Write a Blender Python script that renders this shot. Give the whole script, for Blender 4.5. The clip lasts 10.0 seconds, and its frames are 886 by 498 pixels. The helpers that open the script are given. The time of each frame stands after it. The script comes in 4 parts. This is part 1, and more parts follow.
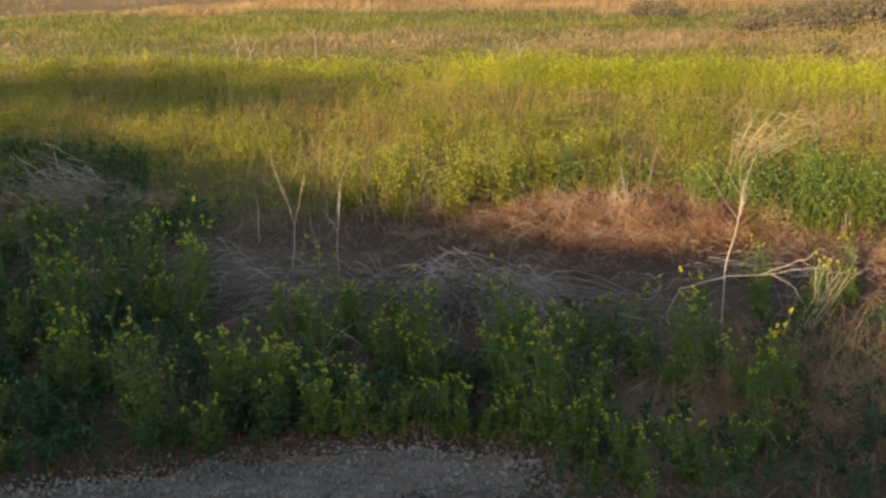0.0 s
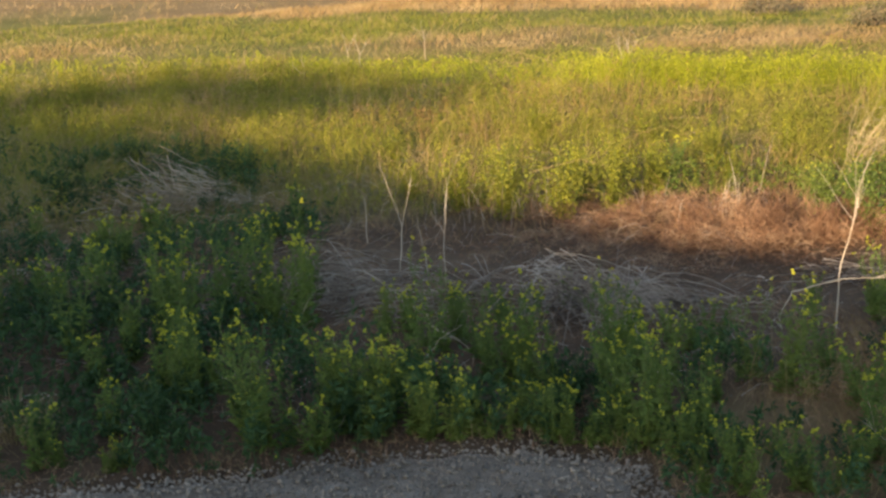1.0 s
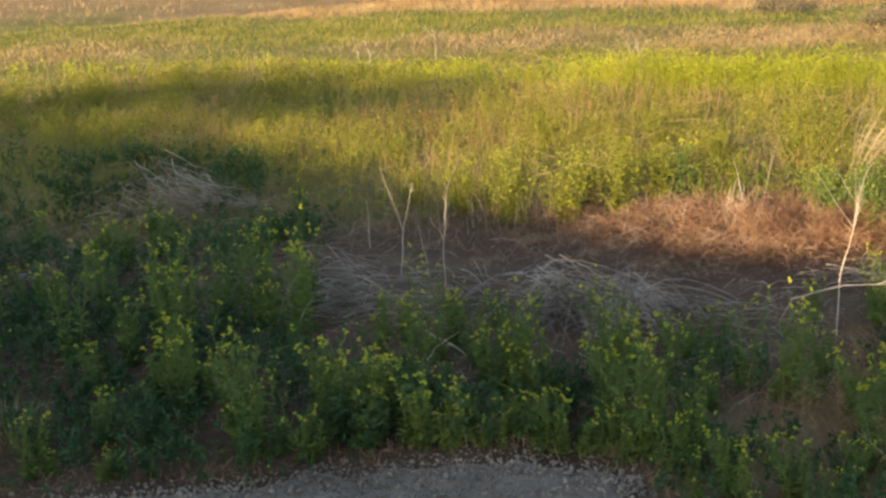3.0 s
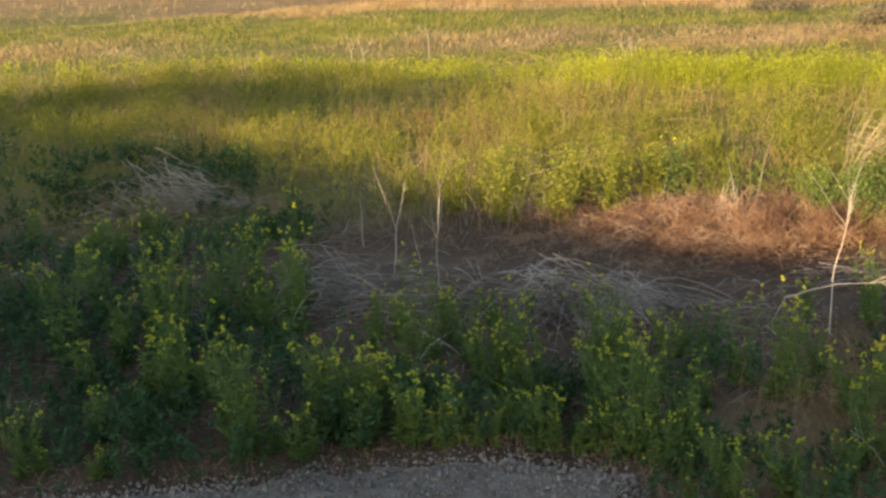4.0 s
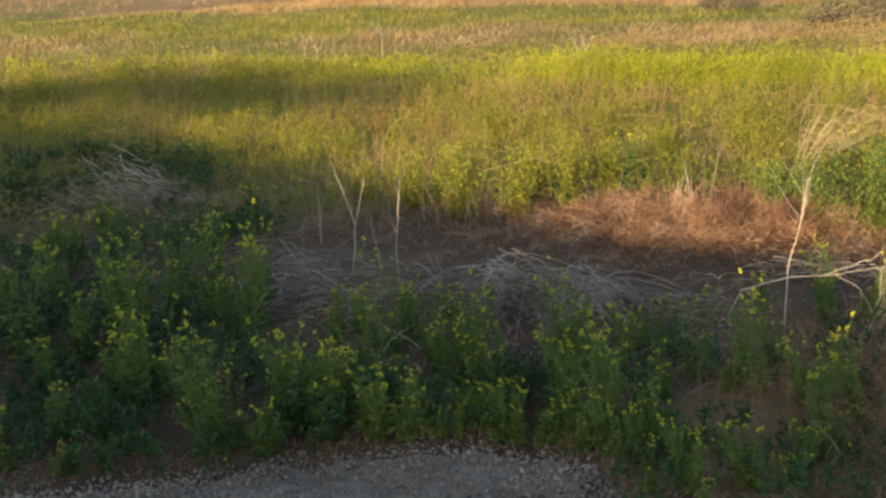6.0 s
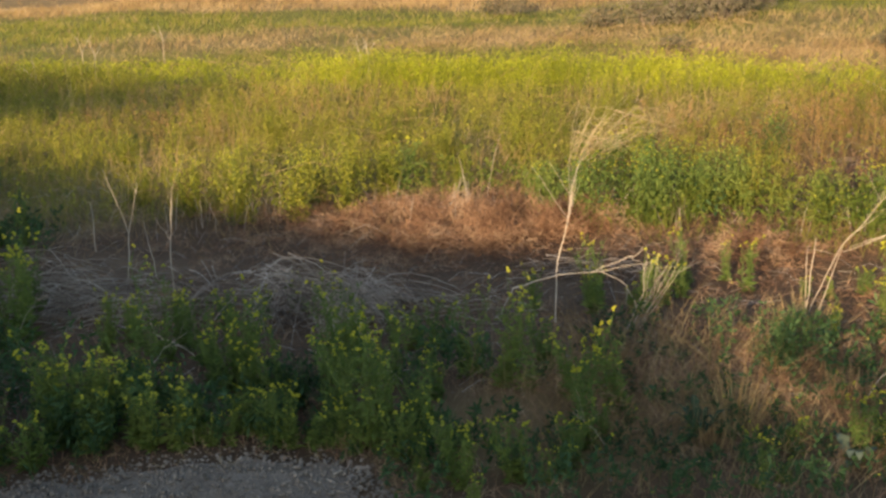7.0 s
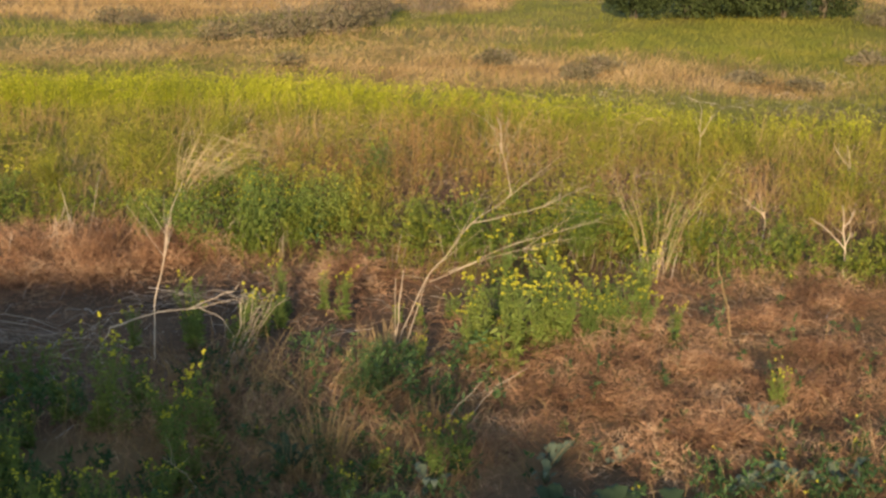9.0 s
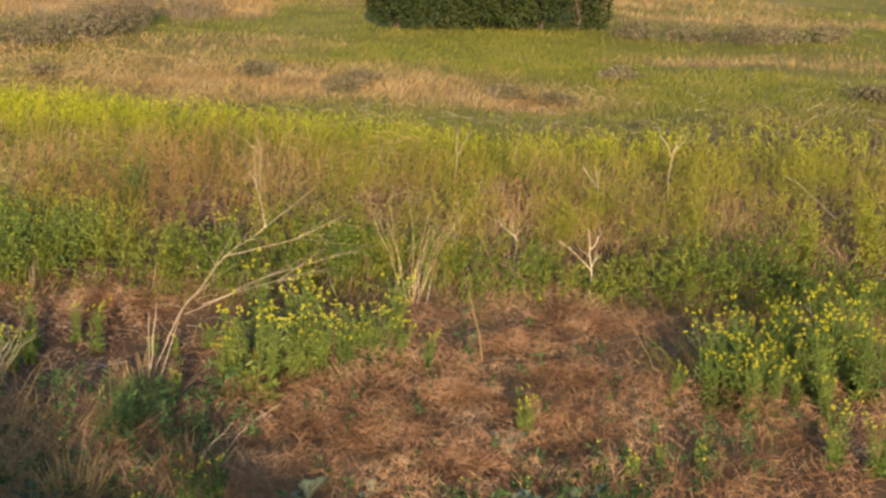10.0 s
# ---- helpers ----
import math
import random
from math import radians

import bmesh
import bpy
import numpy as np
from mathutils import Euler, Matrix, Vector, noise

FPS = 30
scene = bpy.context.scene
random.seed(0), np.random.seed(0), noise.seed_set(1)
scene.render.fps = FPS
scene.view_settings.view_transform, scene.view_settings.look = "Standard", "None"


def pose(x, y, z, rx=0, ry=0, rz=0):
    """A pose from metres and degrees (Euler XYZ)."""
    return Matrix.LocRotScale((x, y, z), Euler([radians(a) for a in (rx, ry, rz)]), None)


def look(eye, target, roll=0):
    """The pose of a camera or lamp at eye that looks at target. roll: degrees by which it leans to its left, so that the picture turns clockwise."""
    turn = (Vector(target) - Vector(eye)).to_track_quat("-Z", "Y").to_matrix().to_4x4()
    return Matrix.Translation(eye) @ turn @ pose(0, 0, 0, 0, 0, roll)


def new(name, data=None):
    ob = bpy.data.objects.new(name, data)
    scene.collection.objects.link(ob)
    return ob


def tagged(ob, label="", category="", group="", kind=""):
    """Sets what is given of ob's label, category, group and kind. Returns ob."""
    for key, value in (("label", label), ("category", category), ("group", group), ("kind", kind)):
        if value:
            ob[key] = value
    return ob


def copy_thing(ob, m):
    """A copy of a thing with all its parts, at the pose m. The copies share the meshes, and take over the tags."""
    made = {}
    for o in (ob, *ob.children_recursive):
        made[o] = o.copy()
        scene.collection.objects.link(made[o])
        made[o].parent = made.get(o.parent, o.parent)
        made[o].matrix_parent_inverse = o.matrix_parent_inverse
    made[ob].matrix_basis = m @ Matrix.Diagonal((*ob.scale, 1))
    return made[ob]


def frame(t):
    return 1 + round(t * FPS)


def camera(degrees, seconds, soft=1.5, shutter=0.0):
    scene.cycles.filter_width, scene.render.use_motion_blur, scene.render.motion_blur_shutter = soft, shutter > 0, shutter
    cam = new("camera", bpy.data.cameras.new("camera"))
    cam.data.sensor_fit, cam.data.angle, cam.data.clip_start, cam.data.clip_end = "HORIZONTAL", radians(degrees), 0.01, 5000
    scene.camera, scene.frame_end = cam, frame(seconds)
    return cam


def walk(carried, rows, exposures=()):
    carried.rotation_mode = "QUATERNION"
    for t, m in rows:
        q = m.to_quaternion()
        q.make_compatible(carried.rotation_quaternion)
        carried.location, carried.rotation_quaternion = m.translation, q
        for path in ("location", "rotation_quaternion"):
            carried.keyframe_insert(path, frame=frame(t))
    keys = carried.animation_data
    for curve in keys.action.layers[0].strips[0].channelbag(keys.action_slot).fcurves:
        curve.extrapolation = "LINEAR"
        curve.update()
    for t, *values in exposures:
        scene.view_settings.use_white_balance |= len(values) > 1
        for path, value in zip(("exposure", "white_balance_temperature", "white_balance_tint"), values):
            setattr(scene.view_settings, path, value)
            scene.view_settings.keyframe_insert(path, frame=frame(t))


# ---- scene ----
cam = camera(35.3, 10.0, soft=2.7)
PATH = [
    (0, (-0.758, -0.316, 4.129), (-0.66, 1.613, 3.609), -2.8),
    (0.5, (-0.721, -0.224, 4.094), (-0.745, 1.709, 3.582), -3.7),
    (1, (-0.714, -0.248, 4.134), (-0.775, 1.684, 3.622), -4.0),
    (1.5, (-0.662, -0.206, 4.155), (-0.743, 1.726, 3.643), -4.2),
    (2, (-0.574, -0.223, 4.172), (-0.663, 1.709, 3.661), -4.3),
    (2.5, (-0.521, -0.2, 4.191), (-0.611, 1.731, 3.679), -4.3),
    (4, (-0.517, -0.171, 4.179), (-0.596, 1.76, 3.664), -4.2),
    (4.5, (-0.457, -0.241, 4.193), (-0.53, 1.69, 3.677), -4.3),
    (5, (-0.472, -0.216, 4.176), (-0.531, 1.714, 3.657), -4.0),
    (6.3, (-0.625, -0.27, 4.183), (-0.575, 1.659, 3.657), -3.8),
    (6.5, (-0.589, -0.279, 4.201), (-0.475, 1.646, 3.671), -3.6),
    (7, (-0.402, -0.294, 4.161), (-0.121, 1.613, 3.628), -2.9),
    (7.5, (-0.35, -0.332, 4.217), (0.087, 1.544, 3.68), -2.2),
    (8, (-0.276, -0.385, 4.278), (0.272, 1.462, 3.739), -1.7),
    (8.5, (-0.185, -0.423, 4.411), (0.449, 1.394, 3.866), -1.1),
    (9, (-0.086, -0.584, 4.564), (0.69, 1.175, 4.016), -0.1),
    (9.5, (0.001, -0.707, 4.728), (0.932, 0.976, 4.18), 1.0),
    (10, (0.036, -0.692, 4.926), (1.099, 0.911, 4.377), 1.9),
]
walk(cam, [(t, look(e, a, r)) for t, e, a, r in PATH], [(0, 0.79), (0.6, 1.02), (1.2, 1.17), (2.6, 1.24), (3.9, 1.16), (5.1, 1.09), (6.4, 0.98), (7.6, 0.87), (9, 0.75), (10, 0.81)])

# world, sun and exposure
SUN_AZ, SUN_EL = radians(30), radians(13)
w = bpy.data.worlds.new("sky")
scene.world = w
w.use_nodes = True
wn, wl = w.node_tree.nodes, w.node_tree.links
sky = wn.new("ShaderNodeTexSky")
sky.sky_type, sky.sun_disc = "NISHITA", False
sky.sun_elevation, sky.sun_rotation = SUN_EL, radians(210)
bg = wn["Background"]
bg.inputs["Strength"].default_value = 0.135
wl.new(sky.outputs["Color"], bg.inputs["Color"])
sun_data = bpy.data.lights.new("sun", "SUN")
sun_data.energy, sun_data.angle, sun_data.color = 5.0, radians(1.0), (1.0, 0.715, 0.42)
sun = new("sun", sun_data)
sun.matrix_world = look((-20, -40, 14), (-20 + math.sin(SUN_AZ) * 10, -40 + math.cos(SUN_AZ) * 10, 14 - 10 * math.tan(SUN_EL)))

rng = np.random.default_rng(7)


# ---- materials ----
def nodes_of(name):
    m = bpy.data.materials.new(name)
    m.use_nodes = True
    return m, m.node_tree.nodes, m.node_tree.links


def ramp(nt, colours):
    r = nt.new("ShaderNodeValToRGB")
    el = r.color_ramp.elements
    while len(el) < len(colours):
        el.new(0.5)
    for i, c in enumerate(colours):
        el[i].position = i / max(1, len(colours) - 1)
        el[i].color = (*c, 1)
    return r


def noise_node(nt, ln, scale, detail=3.0, rough=0.6):
    g = nt.new("ShaderNodeNewGeometry")
    n = nt.new("ShaderNodeTexNoise")
    n.inputs["Scale"].default_value, n.inputs["Detail"].default_value, n.inputs["Roughness"].default_value = scale, detail, rough
    ln.new(g.outputs["Position"], n.inputs["Vector"])
    return n


def foliage(name, colours, clear=0.25, rough=0.6, patch=0.7, each="island", spread=0.5):
    """Leaves and straw: every blade has a tone of its own, and patches of a metre or so drift in tone."""
    m, nt, ln = nodes_of(name)
    bsdf = nt["Principled BSDF"]
    r = ramp(nt, colours)
    if each == "island":
        src = nt.new("ShaderNodeNewGeometry").outputs["Random Per Island"]
    else:
        src = nt.new("ShaderNodeObjectInfo").outputs["Random"]
    n1 = noise_node(nt, ln, patch, 2.0)
    mix = nt.new("ShaderNodeMath")
    mix.operation = "MULTIPLY_ADD"
    ln.new(src, mix.inputs[0])
    mix.inputs[1].default_value = spread
    off = nt.new("ShaderNodeMath")
    off.operation = "MULTIPLY_ADD"
    ln.new(n1.outputs["Fac"], off.inputs[0])
    off.inputs[1].default_value, off.inputs[2].default_value = 2.2, -0.6 - 0.5 * spread
    ln.new(off.outputs[0], mix.inputs[2])
    ln.new(mix.outputs[0], r.inputs["Fac"])
    n2 = noise_node(nt, ln, 60.0, 2.0)
    val = nt.new("ShaderNodeMath")
    val.operation = "MULTIPLY_ADD"
    ln.new(n2.outputs["Fac"], val.inputs[0])
    val.inputs[1].default_value, val.inputs[2].default_value = 0.5, 0.75
    hsv = nt.new("ShaderNodeHueSaturation")
    ln.new(r.outputs["Color"], hsv.inputs["Color"])
    ln.new(val.outputs[0], hsv.inputs["Value"])
    ln.new(hsv.outputs["Color"], bsdf.inputs["Base Color"])
    bsdf.inputs["Roughness"].default_value = rough
    bsdf.inputs["Specular IOR Level"].default_value = 0.25
    if clear:
        tr = nt.new("ShaderNodeBsdfTranslucent")
        ln.new(hsv.outputs["Color"], tr.inputs["Color"])
        sh = nt.new("ShaderNodeMixShader")
        sh.inputs[0].default_value = clear
        ln.new(bsdf.outputs[0], sh.inputs[1])
        ln.new(tr.outputs[0], sh.inputs[2])
        ln.new(sh.outputs[0], nt["Material Output"].inputs["Surface"])
    return m


def earth(name, colours, scale, bump=0.5, rough=0.95):
    m, nt, ln = nodes_of(name)
    bsdf = nt["Principled BSDF"]
    n1, n2 = noise_node(nt, ln, scale, 8.0, 0.65), noise_node(nt, ln, scale * 14, 6.0, 0.7)
    a = nt.new("ShaderNodeMath")
    a.operation = "MULTIPLY_ADD"
    ln.new(n2.outputs["Fac"], a.inputs[0])
    a.inputs[1].default_value = 0.6
    b = nt.new("ShaderNodeMath")
    b.operation = "MULTIPLY_ADD"
    ln.new(n1.outputs["Fac"], b.inputs[0])
    b.inputs[1].default_value, b.inputs[2].default_value = 1.3, -0.45
    ln.new(b.outputs[0], a.inputs[2])
    r = ramp(nt, colours)
    ln.new(a.outputs[0], r.inputs["Fac"])
    ln.new(r.outputs["Color"], bsdf.inputs["Base Color"])
    bsdf.inputs["Roughness"].default_value = rough
    bsdf.inputs["Specular IOR Level"].default_value = 0.15
    bp = nt.new("ShaderNodeBump")
    bp.inputs["Strength"].default_value, bp.inputs["Distance"].default_value = bump, 0.03
    ln.new(n2.outputs["Fac"], bp.inputs["Height"])
    ln.new(bp.outputs[0], bsdf.inputs["Normal"])
    return m


M_GREEN = foliage("meadow_green", [(0.125, 0.148, 0.022), (0.18, 0.197, 0.028), (0.235, 0.23, 0.036), (0.28, 0.25, 0.056)], spread=0.12)
M_OLIVE = foliage("weed_olive", [(0.108, 0.13, 0.016), (0.195, 0.207, 0.024), (0.285, 0.27, 0.034), (0.36, 0.31, 0.065)], patch=1.0, spread=0.25)
M_BLOOMLEAF = foliage("bloom_green", [(0.2, 0.23, 0.014), (0.32, 0.35, 0.018), (0.43, 0.45, 0.024)], spread=0.3)
M_PETAL = foliage("mustard_petal", [(0.47, 0.47, 0.03), (0.57, 0.56, 0.05), (0.66, 0.64, 0.075)], 0.35)
M_TAN = foliage("dry_grass", [(0.21, 0.135, 0.058), (0.33, 0.225, 0.1), (0.42, 0.3, 0.142), (0.5, 0.38, 0.205)], 0.15, 0.7)
M_BROWN = foliage("brown_weed", [(0.13, 0.075, 0.03), (0.25, 0.15, 0.055), (0.33, 0.2, 0.08), (0.4, 0.28, 0.13)], 0.15, 0.7)
M_LITTER = foliage("red_brown_straw", [(0.07, 0.037, 0.024), (0.21, 0.115, 0.068), (0.4, 0.235, 0.138), (0.62, 0.45, 0.295)], 0.1, 0.8, 2.2)
M_GREY = foliage("grey_straw", [(0.1, 0.075, 0.06), (0.4, 0.335, 0.28), (0.7, 0.62, 0.54)], 0.05, 0.8, 1.2, spread=0.8)
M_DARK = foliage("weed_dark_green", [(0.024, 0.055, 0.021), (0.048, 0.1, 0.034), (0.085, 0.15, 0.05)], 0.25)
M_MUSTARD = foliage("mustard_leaf", [(0.078, 0.13, 0.031), (0.145, 0.212, 0.046), (0.23, 0.285, 0.06)], 0.3)
M_FRESH = foliage("weed_fresh_green", [(0.06, 0.1, 0.016), (0.12, 0.165, 0.024), (0.21, 0.22, 0.04)], 0.3)
M_YELLOWWEED = foliage("weed_yellow_green", [(0.13, 0.155, 0.018), (0.22, 0.235, 0.026), (0.31, 0.3, 0.038)], 0.3, patch=1.5, spread=0.3)
M_STEM = foliage("mustard_stem", [(0.1, 0.15, 0.035), (0.16, 0.2, 0.05)], 0.1)
M_STICK = foliage("bleached_stalk", [(0.42, 0.34, 0.25), (0.55, 0.46, 0.36), (0.66, 0.58, 0.48)], 0.0, 0.75, 3.0)
M_DRYSTEM = foliage("dry_yellow_stem", [(0.42, 0.33, 0.18), (0.52, 0.42, 0.25), (0.6, 0.5, 0.32)], 0.0, 0.75, 3.0)
M_DARKWOOD = foliage("dark_twig", [(0.05, 0.045, 0.035), (0.1, 0.085, 0.06)], 0.0, 0.85, 3.0)
M_THISTLE = foliage("thistle_leaf", [(0.085, 0.118, 0.07), (0.145, 0.185, 0.12), (0.21, 0.25, 0.17)], 0.15, 0.7)
M_BLUELEAF = foliage("blue_green_leaf", [(0.028, 0.052, 0.026), (0.055, 0.09, 0.045)], 0.15, 0.75)
M_SHRUB = foliage("shrub_leaf", [(0.014, 0.024, 0.007), (0.028, 0.044, 0.012), (0.05, 0.07, 0.02)], 0.06, 0.75)
M_SAGE = foliage("sage_leaf", [(0.085, 0.078, 0.044), (0.15, 0.134, 0.08), (0.225, 0.195, 0.125)], 0.1, 0.7)
M_TWIG = foliage("weathered_twig", [(0.1, 0.078, 0.055), (0.2, 0.16, 0.12), (0.3, 0.25, 0.2)], 0.0, 0.85, 3.0)
M_SOIL = earth("soil", [(0.04, 0.025, 0.015), (0.11, 0.069, 0.042), (0.22, 0.145, 0.088)], 0.9)


def thatch_over(m):
    """Under the standing field the soil is hidden by old thatch and moss-green sprouts."""
    nt, ln = m.node_tree.nodes, m.node_tree.links
    bsdf = nt["Principled BSDF"]
    old = bsdf.inputs["Base Color"].links[0].from_socket
    n1, n2 = noise_node(nt, ln, 0.35, 4.0), noise_node(nt, ln, 5.0, 5.0)
    c = ramp(nt, [(0.09, 0.1, 0.02), (0.14, 0.14, 0.026), (0.22, 0.19, 0.05), (0.34, 0.25, 0.11)])
    f = nt.new("ShaderNodeMath")
    f.operation = "MULTIPLY_ADD"
    ln.new(n2.outputs["Fac"], f.inputs[0])
    f.inputs[1].default_value = 0.5
    g = nt.new("ShaderNodeMath")
    g.operation = "MULTIPLY_ADD"
    ln.new(n1.outputs["Fac"], g.inputs[0])
    g.inputs[1].default_value, g.inputs[2].default_value = 1.4, -0.45
    ln.new(g.outputs[0], f.inputs[2])
    ln.new(f.outputs[0], c.inputs["Fac"])
    geo, sep = nt.new("ShaderNodeNewGeometry"), nt.new("ShaderNodeSeparateXYZ")
    ln.new(geo.outputs["Position"], sep.inputs[0])
    mask = nt.new("ShaderNodeMapRange")
    mask.inputs["From Min"].default_value, mask.inputs["From Max"].default_value = 16.5, 21.0
    ln.new(sep.outputs["Y"], mask.inputs["Value"])
    lush = ramp(nt, [(0.1, 0.118, 0.02), (0.15, 0.162, 0.026), (0.2, 0.2, 0.036), (0.25, 0.225, 0.06)])
    straw = ramp(nt, [(0.165, 0.112, 0.045), (0.235, 0.16, 0.07), (0.3, 0.207, 0.097), (0.36, 0.26, 0.132)])
    below = old
    for cover, fac in ((c, mask.outputs["Result"]), (lush, "lush"), (straw, "dry")):
        if fac in ("lush", "dry"):
            at = nt.new("ShaderNodeAttribute")
            at.attribute_name = fac
            fac = at.outputs["Fac"]
        if cover is not c:
            ln.new(f.outputs[0], cover.inputs["Fac"])
        mix = nt.new("ShaderNodeMix")
        mix.data_type = "RGBA"
        ln.new(fac, mix.inputs[0])
        ln.new(below, mix.inputs[6])
        ln.new(cover.outputs["Color"], mix.inputs[7])
        below = mix.outputs[2]
    ln.new(below, bsdf.inputs["Base Color"])


thatch_over(M_SOIL)
M_GRAVEL = earth("gravel_bed", [(0.13, 0.1, 0.075), (0.33, 0.265, 0.205), (0.56, 0.465, 0.37)], 4.0, 1.0)
M_STONE = foliage("pebble", [(0.06, 0.05, 0.04), (0.2, 0.165, 0.13), (0.31, 0.255, 0.2), (0.42, 0.35, 0.275)], 0.0, 0.9)
M_WALL = earth("stucco", [(0.42, 0.37, 0.3), (0.5, 0.45, 0.37), (0.55, 0.5, 0.42)], 2.0, 0.2)
M_ROOF = earth("roof_shingle", [(0.08, 0.06, 0.05), (0.13, 0.1, 0.085), (0.17, 0.14, 0.12)], 2.0, 0.4)


# ---- plan: value noise, height of the ground, patches ----
GRID = rng.random((8, 64, 64))


def vnoise(x, y, size, k=0):
    u, v = np.asarray(x, float) / size + 31.7 * k, np.asarray(y, float) / size + 17.3 * k
    i, j = np.floor(u).astype(int), np.floor(v).astype(int)
    a, b = u - i, v - j
    a, b = a * a * (3 - 2 * a), b * b * (3 - 2 * b)
    g = GRID[k % 8]
    q = lambda p, r: g[p % 64, r % 64]
    return (q(i, j) * (1 - a) + q(i + 1, j) * a) * (1 - b) + (q(i, j + 1) * (1 - a) + q(i + 1, j + 1) * a) * b


def ground_z(x, y):
    near = np.clip((y - 9.0) / 1.5, 0, 1)
    return near * (0.10 * (vnoise(x, y, 1.6, 1) - 0.5) + 0.22 * (vnoise(x, y, 5.0, 2) - 0.5)) - 0.02


def patch(x, y, cx, cy, rx, ry, rot=0.0, soft=0.35):
    c, s = math.cos(radians(rot)), math.sin(radians(rot))
    dx, dy = x - cx, y - cy
    r = np.hypot((dx * c + dy * s) / rx, (-dx * s + dy * c) / ry)
    r = r + 0.55 * (vnoise(x, y, 0.35 * min(rx, ry) + 0.3, 3) - 0.5) + 0.3 * (vnoise(x, y, 1.1, 4) - 0.5)
    return np.clip((1 + soft - r) / (2 * soft), 0, 1)


def cells(x, y, size, k=0):
    """Distance to the middle of the nearest clump on a jittered grid, and that clump's own number from 0 to 1."""
    x, y = np.asarray(x, float), np.asarray(y, float)
    i0, j0 = np.floor(x / size).astype(int), np.floor(y / size).astype(int)
    best, own = np.full(x.shape, 9e9), np.zeros(x.shape)
    for di in (-1, 0, 1):
        for dj in (-1, 0, 1):
            i, j = i0 + di, j0 + dj
            a, b, c = GRID[k % 8][i % 64, j % 64], GRID[(k + 1) % 8][i % 64, j % 64], GRID[(k + 2) % 8][i % 64, j % 64]
            d = np.hypot(x - (i + a) * size, y - (j + b) * size)
            own = np.where(d < best, c, own)
            best = np.minimum(best, d)
    return best, own


def dome(x, y, size=1.0, k=0, r0=0.32, r1=0.36):
    d, own = cells(x, y, size, k)
    return np.clip(1 - (d / (size * (r0 + r1 * own))) ** 2, 0, 1)


def band_line(x):
    """The middle of the belt of mustard in bloom across the field."""
    return np.interp(x, [-14, -6, -2, 0.2, 2.2, 4.2, 6.5, 8, 9.5, 11, 13, 16, 20, 26], [35, 32.4, 29.4, 27.1, 25.6, 24.7, 23.5, 22.6, 21.4, 20.0, 18.3, 16.2, 13.6, 11])


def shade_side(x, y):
    """Tall dark weeds beside the mown patch; edge follows the shadow, leaf colour deepens it."""
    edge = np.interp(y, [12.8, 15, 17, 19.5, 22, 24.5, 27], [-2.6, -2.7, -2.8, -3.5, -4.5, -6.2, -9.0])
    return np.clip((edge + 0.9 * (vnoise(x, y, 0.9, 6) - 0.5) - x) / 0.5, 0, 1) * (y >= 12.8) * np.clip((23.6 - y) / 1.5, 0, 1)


def w_litter(x, y):
    a = np.maximum(patch(x, y, 1.9, 15.6, 3.4, 1.5, -6), patch(x, y, 6.6, 8.9, 4.2, 1.9, -14))
    a = np.maximum(a, patch(x, y, 9.3, 10.1, 3.2, 1.4, -25))
    a = np.maximum(a, 0.8 * patch(x, y, 5.0, 13.4, 1.6, 0.9))
    a = np.maximum(a, 0.45 * patch(x, y, -6.0, 15.5, 1.6, 1.0))
    a = np.maximum(a, np.maximum(0.8 * patch(x, y, 2.4, 10.2, 0.8, 1.1), patch(x, y, 8.8, 6.9, 2.2, 1.1)))
    return np.maximum(a, 0.16 * (y < 20)) * (0.25 + 0.75 * np.clip(vnoise(x, y, 0.45, 7) * 4 - 1.1, 0, 1))


def w_grey(x, y):
    a = np.maximum(0.2 * patch(x, y, -2.3, 13.8, 1.2, 0.9), 0.15 * patch(x, y, 0.9, 12.6, 1.5, 0.8))
    a = np.maximum(a, 0.35 * patch(x, y, -5.0, 18.7, 1.2, 0.9))
    a = np.maximum(a, np.maximum(0.08 * patch(x, y, 2.6, 13.5, 1.9, 0.7), 0.06 * patch(x, y, 0.0, 13.2, 3.4, 1.3)))
    return np.maximum(a, 0.07 * (y > 10) * (y < 23))


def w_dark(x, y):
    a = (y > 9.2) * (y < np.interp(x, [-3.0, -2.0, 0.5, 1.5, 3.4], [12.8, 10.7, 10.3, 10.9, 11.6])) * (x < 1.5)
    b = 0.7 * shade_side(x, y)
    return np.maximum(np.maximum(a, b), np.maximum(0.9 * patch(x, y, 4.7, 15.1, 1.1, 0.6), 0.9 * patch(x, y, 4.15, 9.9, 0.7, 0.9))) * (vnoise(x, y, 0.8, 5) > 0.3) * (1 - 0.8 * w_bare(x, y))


def w_fresh(x, y):
    a = np.maximum(patch(x, y, 7.2, 13.5, 2.2, 0.8, -20), 0.8 * patch(x, y, 4.8, 15.2, 1.3, 0.6))
    a = np.maximum(a, np.maximum(patch(x, y, 11.2, 10.6, 2.6, 0.9, -32), 0.7 * patch(x, y, 3.6, 16.8, 1.6, 0.6)))
    return a


def w_low(x, y):
    a = np.maximum(np.maximum(0.6 * patch(x, y, 2.6, 8.3, 1.8, 0.7), 0.5 * patch(x, y, 1.0, 9.0, 1.2, 0.5)), 0.5 * patch(x, y, 2.7, 9.8, 0.7, 1.0))
    return np.maximum(np.maximum(a, 0.4 * patch(x, y, 4.0, 10.2, 1.0, 1.0)), np.maximum(0.07 * patch(x, y, 6.5, 9.5, 3.5, 2.0), 0.5 * patch(x, y, 6.8, 7.0, 2.0, 0.5)))


